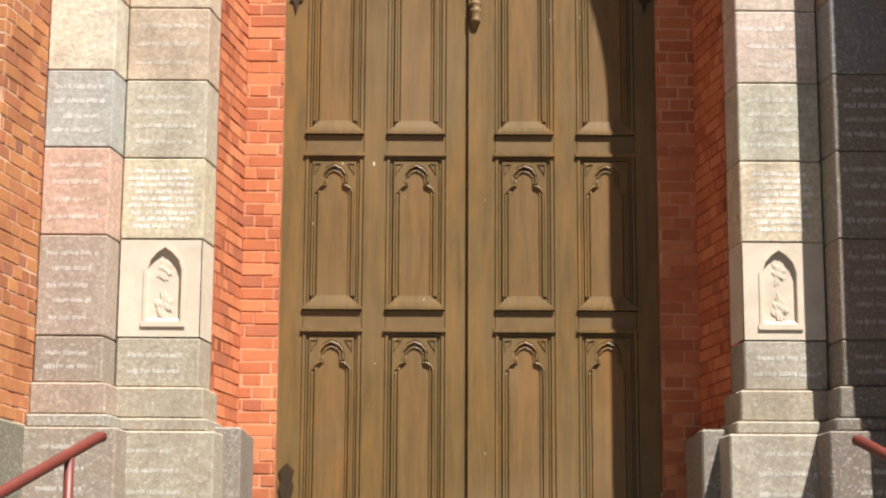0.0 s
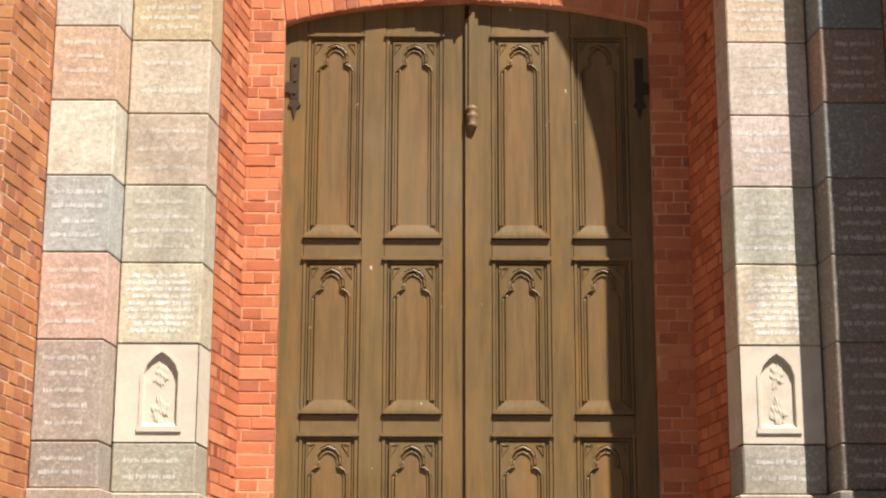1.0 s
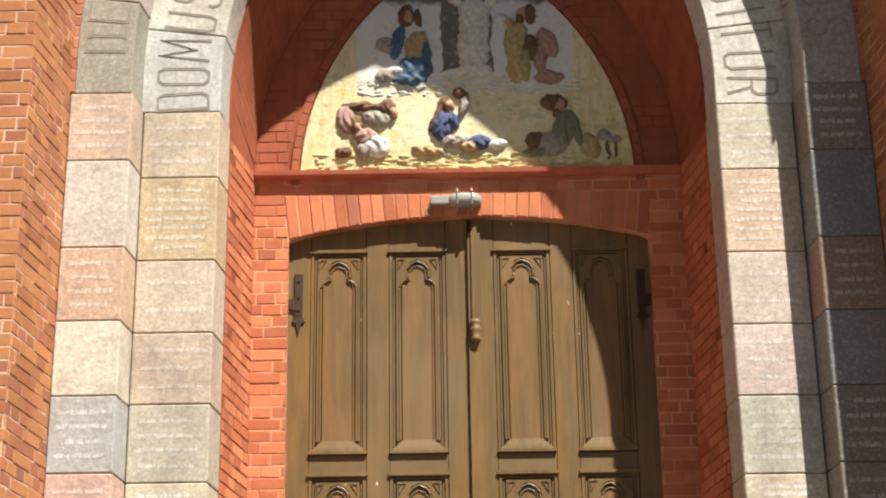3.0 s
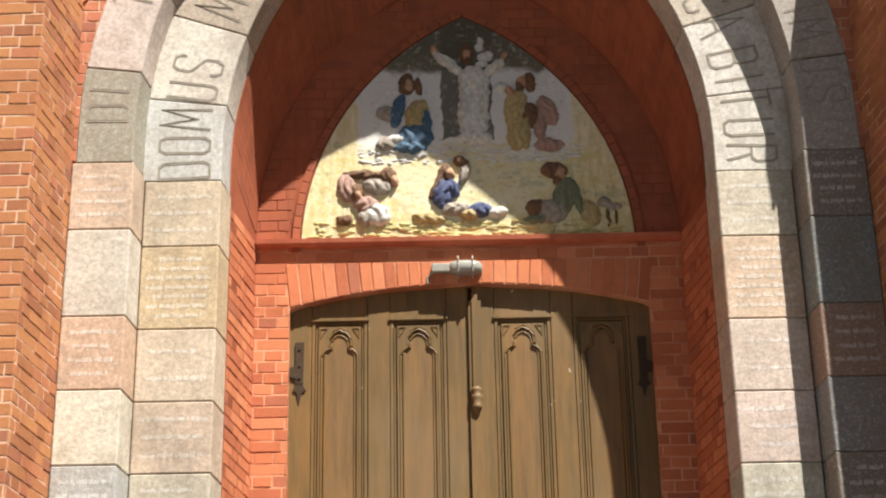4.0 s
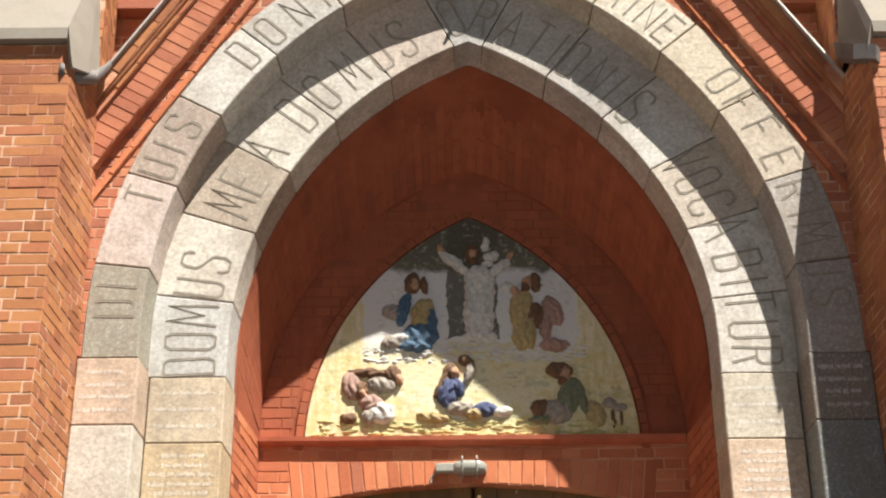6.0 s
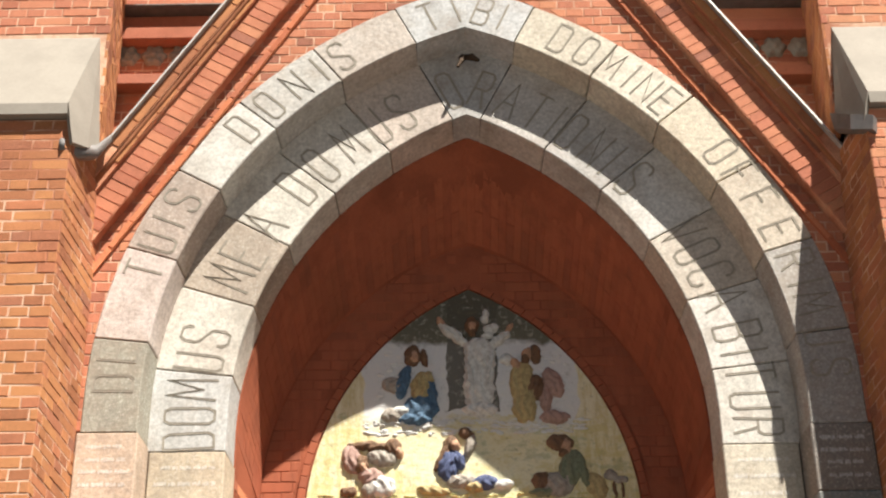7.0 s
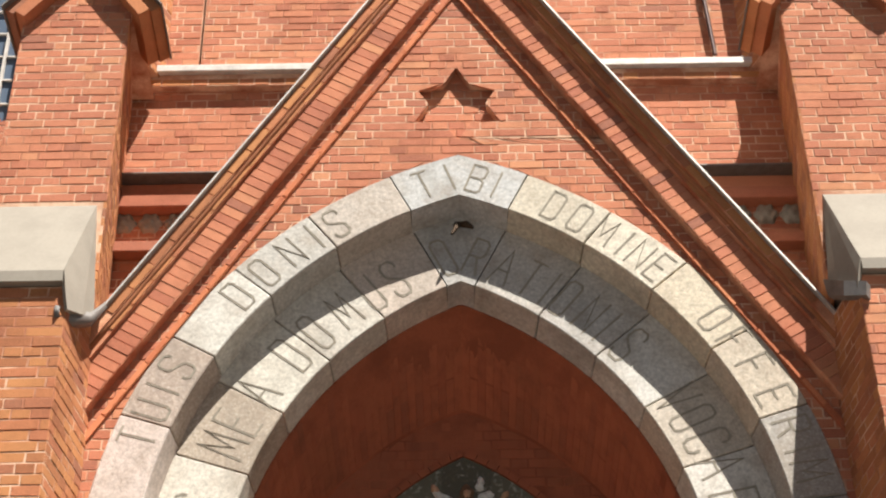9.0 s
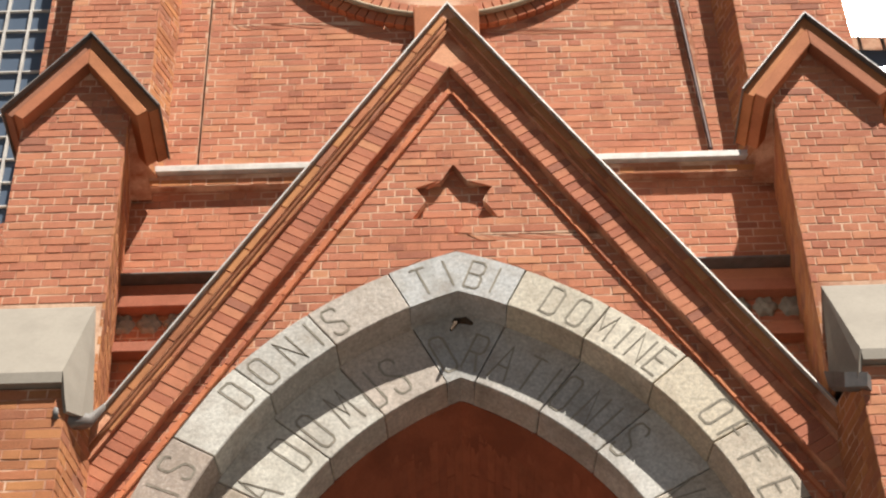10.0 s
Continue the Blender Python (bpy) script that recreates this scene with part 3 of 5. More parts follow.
def niche_block(col, plan, z0, z1, tint, side):
    """The block with a shallow pointed niche and two small carvings."""
    cx, hw, zb, zs = side * 1.875, 0.105, z0 + 0.10, z0 + 0.42
    x0, x1 = sorted((plan[0][0], plan[1][0]))
    bm = bmesh.new()
    outline = [(cx - hw, zb), (cx - hw, zs), (cx - hw * 0.8, zs + 0.06), (cx - hw * 0.42, zs + 0.105), (cx, zs + 0.135),
               (cx + hw * 0.42, zs + 0.105), (cx + hw * 0.8, zs + 0.06), (cx + hw, zs), (cx + hw, zb)]
    d = 0.018
    f = lambda x, z, y: bm.verts.new((x, y, z))
    # front plate in columns round the niche
    y = plan[0][1]
    cols = [(x0 + 0.006, cx - hw, z0 + 0.004, z1 - 0.004), (cx + hw, x1 - 0.006, z0 + 0.004, z1 - 0.004), (cx - hw, cx + hw, z0 + 0.004, zb)]
    for a, b, c, e in cols:
        bm.faces.new((f(a, c, y), f(b, c, y), f(b, e, y), f(a, e, y)))
    arch = outline[1:-1]
    for (xa, za), (xb, zb2) in zip(arch, arch[1:]):
        bm.faces.new((f(xa, za, y), f(xb, zb2, y), f(xb, z1 - 0.004, y), f(xa, z1 - 0.004, y)))
    # reveal and back
    back = [(cx + (x - cx) * 0.92, z if z > zb + 0.01 else z + 0.02) for x, z in outline]
    for i in range(len(outline)):
        p, q = outline[i], outline[(i + 1) % len(outline)]
        pb, qb = back[i], back[(i + 1) % len(outline)]
        bm.faces.new((f(p[0], p[1], y), f(q[0], q[1], y), f(qb[0], qb[1], y + d), f(pb[0], pb[1], y + d)))
    bm.faces.new([f(x, z, y + d) for x, z in back])
    # sides of the block
    pl = [(x, yy) for x, yy in plan]
    for i in range(1, len(pl)):
        (xa, ya), (xb, yb) = pl[i], pl[(i + 1) % len(pl)]
        bm.faces.new((f(xa, z0 + 0.004, ya), f(xb, z0 + 0.004, yb), f(xb, z1 - 0.004, yb), f(xa, z1 - 0.004, ya)))
    bmesh.ops.remove_doubles(bm, verts=bm.verts, dist=0.0015)
    ob = part("niche_block", bm, SMOOTH_STONE, col, "smooth pale block with a pointed niche")
    # raised rim
    bm = bmesh.new()
    for (xa, za), (xb, zb2) in zip(outline, outline[1:]):
        va = Vector((xa - cx, 0, za - zs)).normalized() * 0.02 if za > zs else Vector((math.copysign(0.02, xa - cx), 0, 0))
        vb = Vector((xb - cx, 0, zb2 - zs)).normalized() * 0.02 if zb2 > zs else Vector((math.copysign(0.02, xb - cx), 0, 0))
        pts = [Vector((xa, y, za)), Vector((xb, y, zb2)), Vector((xb, y, zb2)) + vb, Vector((xa, y, za)) + va]
        prism(bm, [p + Vector((0, -0.006, 0)) for p in pts], (0, 0.010, 0))
    box(bm, cx - hw - 0.03, cx + hw + 0.03, y - 0.010, y + 0.02, zb - 0.035, zb - 0.002)
    part("rim", bm, SMOOTH_STONE, ob)
    for zc, r, nm in ((zs + 0.0, 0.05, "carving"), (zb + 0.10, 0.06, "carving")):
        bm = bmesh.new()
        rnd = random.Random(int(zc * 100) + side)
        bmesh.ops.create_icosphere(bm, subdivisions=4, radius=1.0)
        ph = [rnd.uniform(0, 6) for _ in range(4)]
        for v in bm.verts:
            c = v.co.copy()
            k = 1.0 + 0.22 * math.sin(4.1 * c.x + ph[0]) * math.sin(4.6 * c.z + ph[1]) + 0.16 * math.sin(9.0 * c.z + ph[2] + 3 * c.x) + 0.16 * math.sin(17 * c.x + ph[3] + 8 * c.z)
            v.co = Vector((cx + c.x * k * r * 0.75, y + d + c.y * k * r * 0.13, zc + c.z * k * r * 1.35))
        part(nm, bm, SMOOTH_STONE, ob, "weathered small stone carving")
    return ob


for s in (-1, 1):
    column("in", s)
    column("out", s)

# low stone block between pier and brick splay
for s in (-1, 1):
    bm = bmesh.new()
    box(bm, *sorted((s * 1.395, s * 1.62)), Y_RET - 0.16, Y_WALL - 0.02, LAND, 2.575)
    ob = single("plinth_stone", bevelled(bm, 0.012), GRANITE, "grey granite plinth stone at the foot of the splay", "plinth", "plinth stones")
    ob.color = rgb(136, 128, 120)


# ---- stone arches ----
ROUND = [(-0.5, 0.11), (-0.5, 0.89), (-0.3, 1.0), (0.3, 1.0), (0.5, 0.89), (0.5, 0.11), (0.3, 0.0), (-0.3, 0.0), (-0.5, 0.11)]
STROKES = {
    "A": [[(-0.62, 0), (0, 1), (0.62, 0)], [(-0.37, 0.4), (0.37, 0.4)]],
    "B": [[(-0.5, 0), (-0.5, 1), (0.3, 1), (0.5, 0.9), (0.5, 0.62), (0.3, 0.52), (-0.5, 0.52)], [(0.3, 0.52), (0.5, 0.42), (0.5, 0.1), (0.3, 0), (-0.5, 0)]],
    "C": [[(0.5, 0.76), (0.5, 0.89), (0.3, 1), (-0.3, 1), (-0.5, 0.89), (-0.5, 0.11), (-0.3, 0), (0.3, 0), (0.5, 0.11), (0.5, 0.24)]],
    "D": [[(-0.5, 0), (-0.5, 1), (0.3, 1), (0.5, 0.88), (0.5, 0.12), (0.3, 0), (-0.5, 0)]],
    "E": [[(0.5, 1), (-0.5, 1), (-0.5, 0), (0.5, 0)], [(-0.5, 0.52), (0.3, 0.52)]],
    "F": [[(0.5, 1), (-0.5, 1), (-0.5, 0)], [(-0.5, 0.52), (0.3, 0.52)]],
    "I": [[(0, 0), (0, 1)]],
    "M": [[(-0.66, 0), (-0.5, 1), (0, 0.3), (0.5, 1), (0.66, 0)]],
    "N": [[(-0.5, 0), (-0.5, 1), (0.5, 0), (0.5, 1)]],
    "O": [ROUND],
    "R": [[(-0.5, 0), (-0.5, 1), (0.3, 1), (0.5, 0.9), (0.5, 0.6), (0.3, 0.5), (-0.5, 0.5)], [(0.05, 0.5), (0.5, 0)]],
    "S": [[(0.5, 0.78), (0.5, 0.89), (0.3, 1), (-0.3, 1), (-0.5, 0.89), (-0.5, 0.68), (-0.4, 0.6), (0.4, 0.4), (0.5, 0.32), (0.5, 0.11), (0.3, 0), (-0.3, 0), (-0.5, 0.11), (-0.5, 0.22)]],
    "T": [[(-0.55, 1), (0.55, 1)], [(0, 1), (0, 0)]],
    "U": [[(-0.5, 1), (-0.5, 0.11), (-0.3, 0), (0.3, 0), (0.5, 0.11), (0.5, 1)]],
    "V": [[(-0.55, 1), (0, 0), (0.55, 1)]],
}
# across a chisel stroke: burr, slope, bottom, slope, burr
CHISEL = [(-0.0095, -0.002), (-0.0072, 0.0034), (0.0, 0.0008), (0.0072, 0.0034), (0.0095, -0.002)]


def letter_mesh(ch, wide, high):
    """A letter of chiselled strokes, x to its right, y up, z out of the stone."""
    vs, fs = [], []
    for line in STROKES[ch]:
        pts = [Vector((x * wide, y * high)) for x, y in line]
        closed = (pts[0] - pts[-1]).length < 1e-6
        rows = []
        for i, p in enumerate(pts):
            before = pts[i - 1] if i else (pts[-2] if closed else None)
            after = pts[i + 1] if i + 1 < len(pts) else (pts[1] if closed else None)
            d0 = (p - before).normalized() if before is not None else (after - p).normalized()
            d1 = (after - p).normalized() if after is not None else d0
            n0, n1 = Vector((-d0.y, d0.x)), Vector((-d1.y, d1.x))
            mit = (n0 + n1).normalized()
            mit = mit / max(0.45, mit.dot(n0))
            rows.append(len(vs))
            vs += [(p.x + mit.x * o, p.y + mit.y * o, h) for o, h in CHISEL]
        for r, q in zip(rows, rows[1:]):
            for k in range(len(CHISEL) - 1):
                fs.append((r + k, q + k, q + k + 1, r + k + 1))
    return raw_mesh("letter", vs, fs, GROOVE)


LETTERS = {}


def arch_ring(name, label, inner, outer, y0, y1, splay, cuts, spring, tints, words, tall, slim, foot):
    ring = thing(name, (0, y0, spring), label, "arch", "stone arches of the portal")
    top = inner.top
    stones = []
    for side in (-1, 1):
        edges = [None] + [radians(c) for c in cuts]
        for i in range(len(edges)):
            a0 = edges[i]
            a1 = edges[i + 1] if i + 1 < len(edges) else None
            if a1 is None:
                continue
            stones.append((side, i, a0, a1))
    for side, i, a0, a1 in stones:
        bm = bmesh.new()
        steps = 6
        ang = [(a0 or 0.0) + (a1 - (a0 or 0.0)) * k / steps for k in range(steps + 1)]
        gap = 0.0014
        pts_i, pts_o = [], []
        if a0 is None:
            pts_i.append((inner.a, spring))
            pts_o.append((outer.a, spring))
            ang[0] = 0.0
        for k, a in enumerate(ang):
            a = a + (gap if (k == 0 and a0 is not None) else 0) - (gap if k == steps else 0)
            pts_i.append(inner.at(a))
            pts_o.append(outer.at(a))
        n = len(pts_i)
        rings = []
        for (xi, zi), (xo, zo) in zip(pts_i, pts_o):
            r = Vector((xo - xi, 0, zo - zi)).normalized()
            back = Vector((xi, 0, zi)) - r * splay
            rings.append([bm.verts.new((side * xi, y0, zi)), bm.verts.new((side * xo, y0, zo)), bm.verts.new((side * xo, y1, zo)), bm.verts.new((side * back.x, y1, back.z))])
        for p, q in zip(rings, rings[1:]):
            for k in range(4):
                bm.faces.new((p[k], q[k], q[(k + 1) % 4], p[(k + 1) % 4]))
        bm.faces.new(rings[0])
        bm.faces.new(rings[-1][::-1])
        bmesh.ops.recalc_face_normals(bm, faces=bm.faces)
        ends = [e for e in bm.edges if len(e.link_faces) == 2 and e.calc_face_angle(0) > 0.9]
        bmesh.ops.bevel(bm, geom=ends, offset=0.007, segments=1, affect="EDGES")
        part("voussoir", bm, GRANITE, ring, colour=rgb(*tints[i if side < 0 else 6 + i]))
    # keystone
    bm = bmesh.new()
    a = radians(cuts[-1]) + 0.0014
    pts = []
    seg = 5
    for k in range(seg + 1):
        x, z = inner.at(a + (inner.top - a) * k / seg)
        pts.append((x, z))
    ext = []
    for k in range(seg + 1):
        x, z = outer.at(a + (outer.top - a) * k / seg)
        ext.append((x, z))
    rings = []
    fi = [(-x, z) for x, z in pts] + [(x, z) for x, z in pts[-2::-1]]
    fo = [(-x, z) for x, z in ext] + [(x, z) for x, z in ext[-2::-1]]
    for (xi, zi), (xo, zo) in zip(fi, fo):
        rings.append([bm.verts.new((xi, y0, zi)), bm.verts.new((xo, y0, zo)), bm.verts.new((xo, y1, zo)), bm.verts.new((xi, y1, zi - splay))])
    for p, q in zip(rings, rings[1:]):
        for k in range(4):
            bm.faces.new((p[k], q[k], q[(k + 1) % 4], p[(k + 1) % 4]))
    bm.faces.new(rings[0])
    bm.faces.new(rings[-1][::-1])
    part("keystone", bm, GRANITE, ring, colour=rgb(*tints[12]))
    # lettering: each character with its angle on the ring
    high = (outer.r - inner.r) * tall
    base = inner.r + foot
    for ch, side, deg in words:
        if (ch, tall) not in LETTERS:
            LETTERS[ch, tall] = letter_mesh(ch, high * slim, high)
        a = radians(deg)
        p = Vector((side * (base * math.cos(a) - inner.c), y0 - 0.0005, inner.z0 + base * math.sin(a)))
        up = Vector((side * math.cos(a), 0, math.sin(a)))
        rt = Vector((up.z, 0, -up.x))
        ob = new("letter", LETTERS[ch, tall])
        ob.parent = ring
        ob.matrix_parent_inverse = Matrix.Translation(-Vector(ring.location))
        ob.matrix_basis = Matrix.Translation(p) @ Matrix((rt, up, Vector((0, -1, 0)))).transposed().to_4x4()
    return ring


CUTS = (7.0, 18.7, 30.1, 41.5, 52.8, 64.2)
# stones from spring to crown on the west, then on the east, then the keystone
PALE = [(160, 156, 140), (212, 196, 186), (184, 166, 152), (216, 212, 202), (196, 192, 184), (196, 184, 172),
        (168, 164, 158), (172, 166, 158), (206, 192, 172), (212, 198, 174), (222, 212, 192), (208, 198, 178), (194, 194, 192)]
WHITE = [(204, 203, 198), (220, 212, 198), (186, 170, 152), (222, 216, 202), (210, 204, 192), (208, 192, 178),
         (218, 212, 200), (220, 214, 204), (204, 192, 176), (214, 210, 202), (200, 196, 190), (196, 190, 182), (190, 188, 184)]


def placed(text, side, angles):
    return [(ch, side, a) for ch, a in zip(text, angles)]


arch_ring("stone_arch", "outer pointed arch of grey granite blocks with cut Latin lettering", OUT_ARC, OUT_EXT, Y_OUT, Y_IN + 0.1, 0.05, CUTS, 6.77, PALE,
          placed("DETUISDONISTI", -1, (1.5, 5.3, 16.4, 20.3, 23.4, 26.7, 38.9, 43.5, 47.9, 51.6, 54.9, 67.5, 71.0))
          + placed("BIDOMINE", 1, (69.8, 67.1, 59.1, 55.4, 51.8, 48.7, 46.2, 43.2))
          + placed("OFFERIMUS", 1, (33.5, 29.8, 25.6, 20.9, 16.6, 13.4, 10.6, 6.2, 2.3)), 0.70, 0.44, 0.056)
arch_ring("stone_arch", "inner pointed arch of pale granite blocks with cut Latin lettering", IN_ARC, IN_EXT, Y_IN, Y_RET + 0.05, 0.035, CUTS, 6.735,
          WHITE,
          placed("DOMUSMEADOMUSO", -1, (-2.9, 0.7, 4.6, 8.6, 12.5, 22.0, 25.9, 31.4, 38.7, 43.7, 49.0, 53.8, 58.1, 66.0))
          + placed("RATIONISVOCABITUR", 1, (66.1, 61.6, 57.4, 54.2, 51.4, 47.0, 43.9, 39.8, 29.0, 25.4, 21.5, 17.4, 12.2, 9.0, 5.9, 1.8, -1.9)), 0.572, 0.34, 0.083)


# ---- the double door ----
def mould(bm, x0, x1, z0, z1, y, w, out, sides="lrtb"):
    """A stepped moulding frame inside the rectangle x0..x1, z0..z1."""
    for k, (a, d) in enumerate(((0.0, out), (w * 0.45, out * 0.55), (w * 0.75, out * 0.2))):
        e = w * (1.0 if k == 2 else (0.36 if k == 0 else 0.66))
        if "l" in sides:
            box(bm, x0 + a, x0 + e, y - d, y + 0.02, z0 + a, z1 - a)
        if "r" in sides:
            box(bm, x1 - e, x1 - a, y - d, y + 0.02, z0 + a, z1 - a)
        if "t" in sides:
            box(bm, x0 + a, x1 - a, y - d - 0.0015, y + 0.02, z1 - e, z1 - a)
        if "b" in sides:
            box(bm, x0 + a, x1 - a, y - d - 0.0015, y + 0.02, z0 + a, z0 + e)


TREFOIL = [(-1.0, 0.0), (-0.97, 0.13), (-0.86, 0.26), (-0.68, 0.345), (-0.53, 0.37), (-0.59, 0.46), (-0.61, 0.58), (-0.56, 0.74), (-0.36, 0.90), (0.0, 1.0)]


def trefoil(cx, hw, z0, h, s):
    """The trefoil outline, grown by s about its middle."""
    zc = z0 + h * 0.35
    pts = [(cx + x * hw * (1 + s * (0.9 if z < 0.4 else 1.35)), zc + (z0 + z * h - zc) * (1 + s * (0.55 if z < 0.4 else 1.3))) for x, z in TREFOIL]
    return pts + [(2 * cx - x, z) for x, z in pts[-2::-1]]


def tracery(bm, cx, hw, z0, h, ztop, zbot, xw, y):
    """A spandrel board with a trefoil opening, edged by two roll mouldings that run down the panel."""
    pts = trefoil(cx, hw, z0, h, 0.20)
    yy = y - 0.016
    for i in range(1, len(pts)):
        pts[i] = (max(pts[i][0], pts[i - 1][0] + 0.0002), pts[i][1])
    row = [(cx - xw, zbot), (pts[0][0], zbot)] + pts + [(pts[-1][0], zbot), (cx + xw, zbot)]
    front = [bm.verts.new((x, yy, z)) for x, z in row]
    back = [bm.verts.new((x, y + 0.004, z)) for x, z in row]
    topv = [bm.verts.new((min(max(x, cx - xw), cx + xw), yy, ztop)) for x, z in row]
    for i in range(len(row) - 1):
        if i not in (1, len(row) - 3):
            bm.faces.new((front[i], front[i + 1], topv[i + 1], topv[i]))
        bm.faces.new((front[i], back[i], back[i + 1], front[i + 1]))
    for s, d, r in ((0.10, 0.010, 0.009), (-0.10, 0.003, 0.008)):
        path = trefoil(cx, hw, z0, h, s)
        path = [(path[0][0], zbot)] + path + [(path[-1][0], zbot)]
        tube(bm, [(x, y - d, z) for x, z in path], r, 6)
    for e in (-1, 1):
        xs = cx + e * (xw - 0.012)
        tri = [(xs, ztop - 0.014), (xs - e * 0.046, ztop - 0.014), (xs, ztop - 0.085), (xs, ztop - 0.014)]
        tube(bm, [(x, yy - 0.002, z) for x, z in tri], 0.0045, 5)


DEEP = 1.011                  # the door and its lamp are drawn a hundredth small, then set to size


def to_size(ob):
    x, y, z = ob.location
    ob.location, ob.scale = (x * DEEP + 0.002, y, z * DEEP - 0.0175), (DEEP, 1.0, DEEP)


TIERS = [(1.72, 3.275), (3.41, 4.455), (4.593, 6.035)]


def door_leaf(side):
    x0, x1 = sorted((side * 1.262, side * 0.012))
    y = Y_DOOR
    leaf = thing("door_leaf", (side * 0.64, y, LAND + 0.02), "brown weathered panelled wooden church door leaf, closed", "door", "double door of the portal")
    # backing board, then stiles and rails in front of it
    bm = bmesh.new()
    pts = [(x0, y + 0.035, LAND + 0.02)] + [(x1, y + 0.035, LAND + 0.02)]
    arc = [(x0 + (x1 - x0) * k / 8) for k in range(9)]
    topz = lambda x: (door_head(min(abs(x) * DEEP, DOOR_HALF)) + 0.0175) / DEEP + 0.03
    prism(bm, pts + [(x, y + 0.035, topz(x)) for x in arc[::-1]], (0, 0.05, 0))
    part("backing_board", bm, WOOD, leaf)
    cols = [(0.168, 0.552), (0.712, 1.090)]
    stiles = [(0.014, 0.164), (0.556, 0.708), (1.094, 1.262)]
    for a, b in stiles:
        bm = bmesh.new()
        xa, xb = sorted((side * a, side * b))
        prism(bm, [(xa, y, LAND + 0.02), (xb, y, LAND + 0.02), (xb, y, topz(xb)), (xa, y, topz(xa))], (0, 0.034, 0))
        bevelled(bm, 0.004)
        part("stile", bm, WOOD, leaf)
    rails = [(LAND + 0.02, 1.715), (3.28, 3.405), (4.46, 4.588)]
    for a, b in cols:
        xa, xb = sorted((side * a, side * b))
        for ra, rb in rails:
            bm = bmesh.new()
            box(bm, xa - 0.002, xb + 0.002, y + 0.003, y + 0.034, ra, rb)
            bevelled(bm, 0.003)
            part("rail", bm, WOOD_GREY, leaf)
        bm = bmesh.new()
        prism(bm, [(xa, y + 0.003, 6.047), (xb, y + 0.003, 6.047), (xb, y + 0.003, topz(xb)), (xa, y + 0.003, topz(xa))], (0, 0.03, 0))
        part("rail", bm, WOOD, leaf)
        for z0, z1 in TIERS:
            cx = (xa + xb) / 2
            bm = bmesh.new()
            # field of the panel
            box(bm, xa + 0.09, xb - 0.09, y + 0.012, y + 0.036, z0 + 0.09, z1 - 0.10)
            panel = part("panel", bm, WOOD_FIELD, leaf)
            bm = bmesh.new()
            mould(bm, xa, xb, z0, z1, y + 0.018, 0.054, 0.022, "lrt")
            # drip board above the panel
            box(bm, xa - 0.012, xb + 0.012, y - 0.016, y + 0.03, z1 - 0.012, z1 + 0.010)
            part("moulding", bm, WOOD, panel)
            bm = bmesh.new()
            tracery(bm, cx, 0.113, z1 - 0.280, 0.186, z1 - 0.052, z0 + 0.09, 0.146, y + 0.014)
            part("tracery", bm, WOOD, panel)
            # sloped sill with stepped foot
            bm = bmesh.new()
            for zl, zh, hb, ht, dl, dh in ((z0 + 0.0, z0 + 0.020, 0.194, 0.194, 0.018, 0.018), (z0 + 0.020, z0 + 0.046, 0.176, 0.162, 0.011, 0.008),
                                          (z0 + 0.046, z0 + 0.094, 0.152, 0.112, 0.002, -0.006)):
                lo = [bm.verts.new(p) for p in ((cx - hb, y - dl, zl), (cx + hb, y - dl, zl), (cx + hb, y + 0.034, zl), (cx - hb, y + 0.034, zl))]
                hi = [bm.verts.new(p) for p in ((cx - ht, y - dh, zh), (cx + ht, y - dh, zh), (cx + ht, y + 0.034, zh), (cx - ht, y + 0.034, zh))]
                bm.faces.new(lo)
                bm.faces.new(hi[::-1])
                for i in range(4):
                    bm.faces.new((lo[i], hi[i], hi[(i + 1) % 4], lo[(i + 1) % 4]))
            part("sill", bm, WOOD, panel)
    return leaf


leaf_w, leaf_e = door_leaf(-1), door_leaf(1)

# cover strip between the leaves, with its turned knop
bm = bmesh.new()
box(bm, -0.012, 0.075, Y_DOOR - 0.028, Y_DOOR - 0.001, LAND + 0.05, 6.15)
box(bm, 0.012, 0.052, Y_DOOR - 0.042, Y_DOOR - 0.027, 5.45, 6.19)
part("cover_strip", bm, WOOD, leaf_e)
bm = bmesh.new()
knop = [(z - 0.045, r) for z, r in [(5.36, 0.018), (5.40, 0.03), (5.41, 0.042), (5.43, 0.044), (5.44, 0.034), (5.475, 0.05), (5.50, 0.05), (5.51, 0.036), (5.53, 0.05), (5.545, 0.05), (5.56, 0.03)]]
tube(bm, [(0.033, Y_DOOR - 0.03, z) for z, r in knop], [r * 0.78 for z, r in knop], 16)
part("knop", bm, WOOD_GREY, leaf_e, "turned wooden knop", smooth=True)

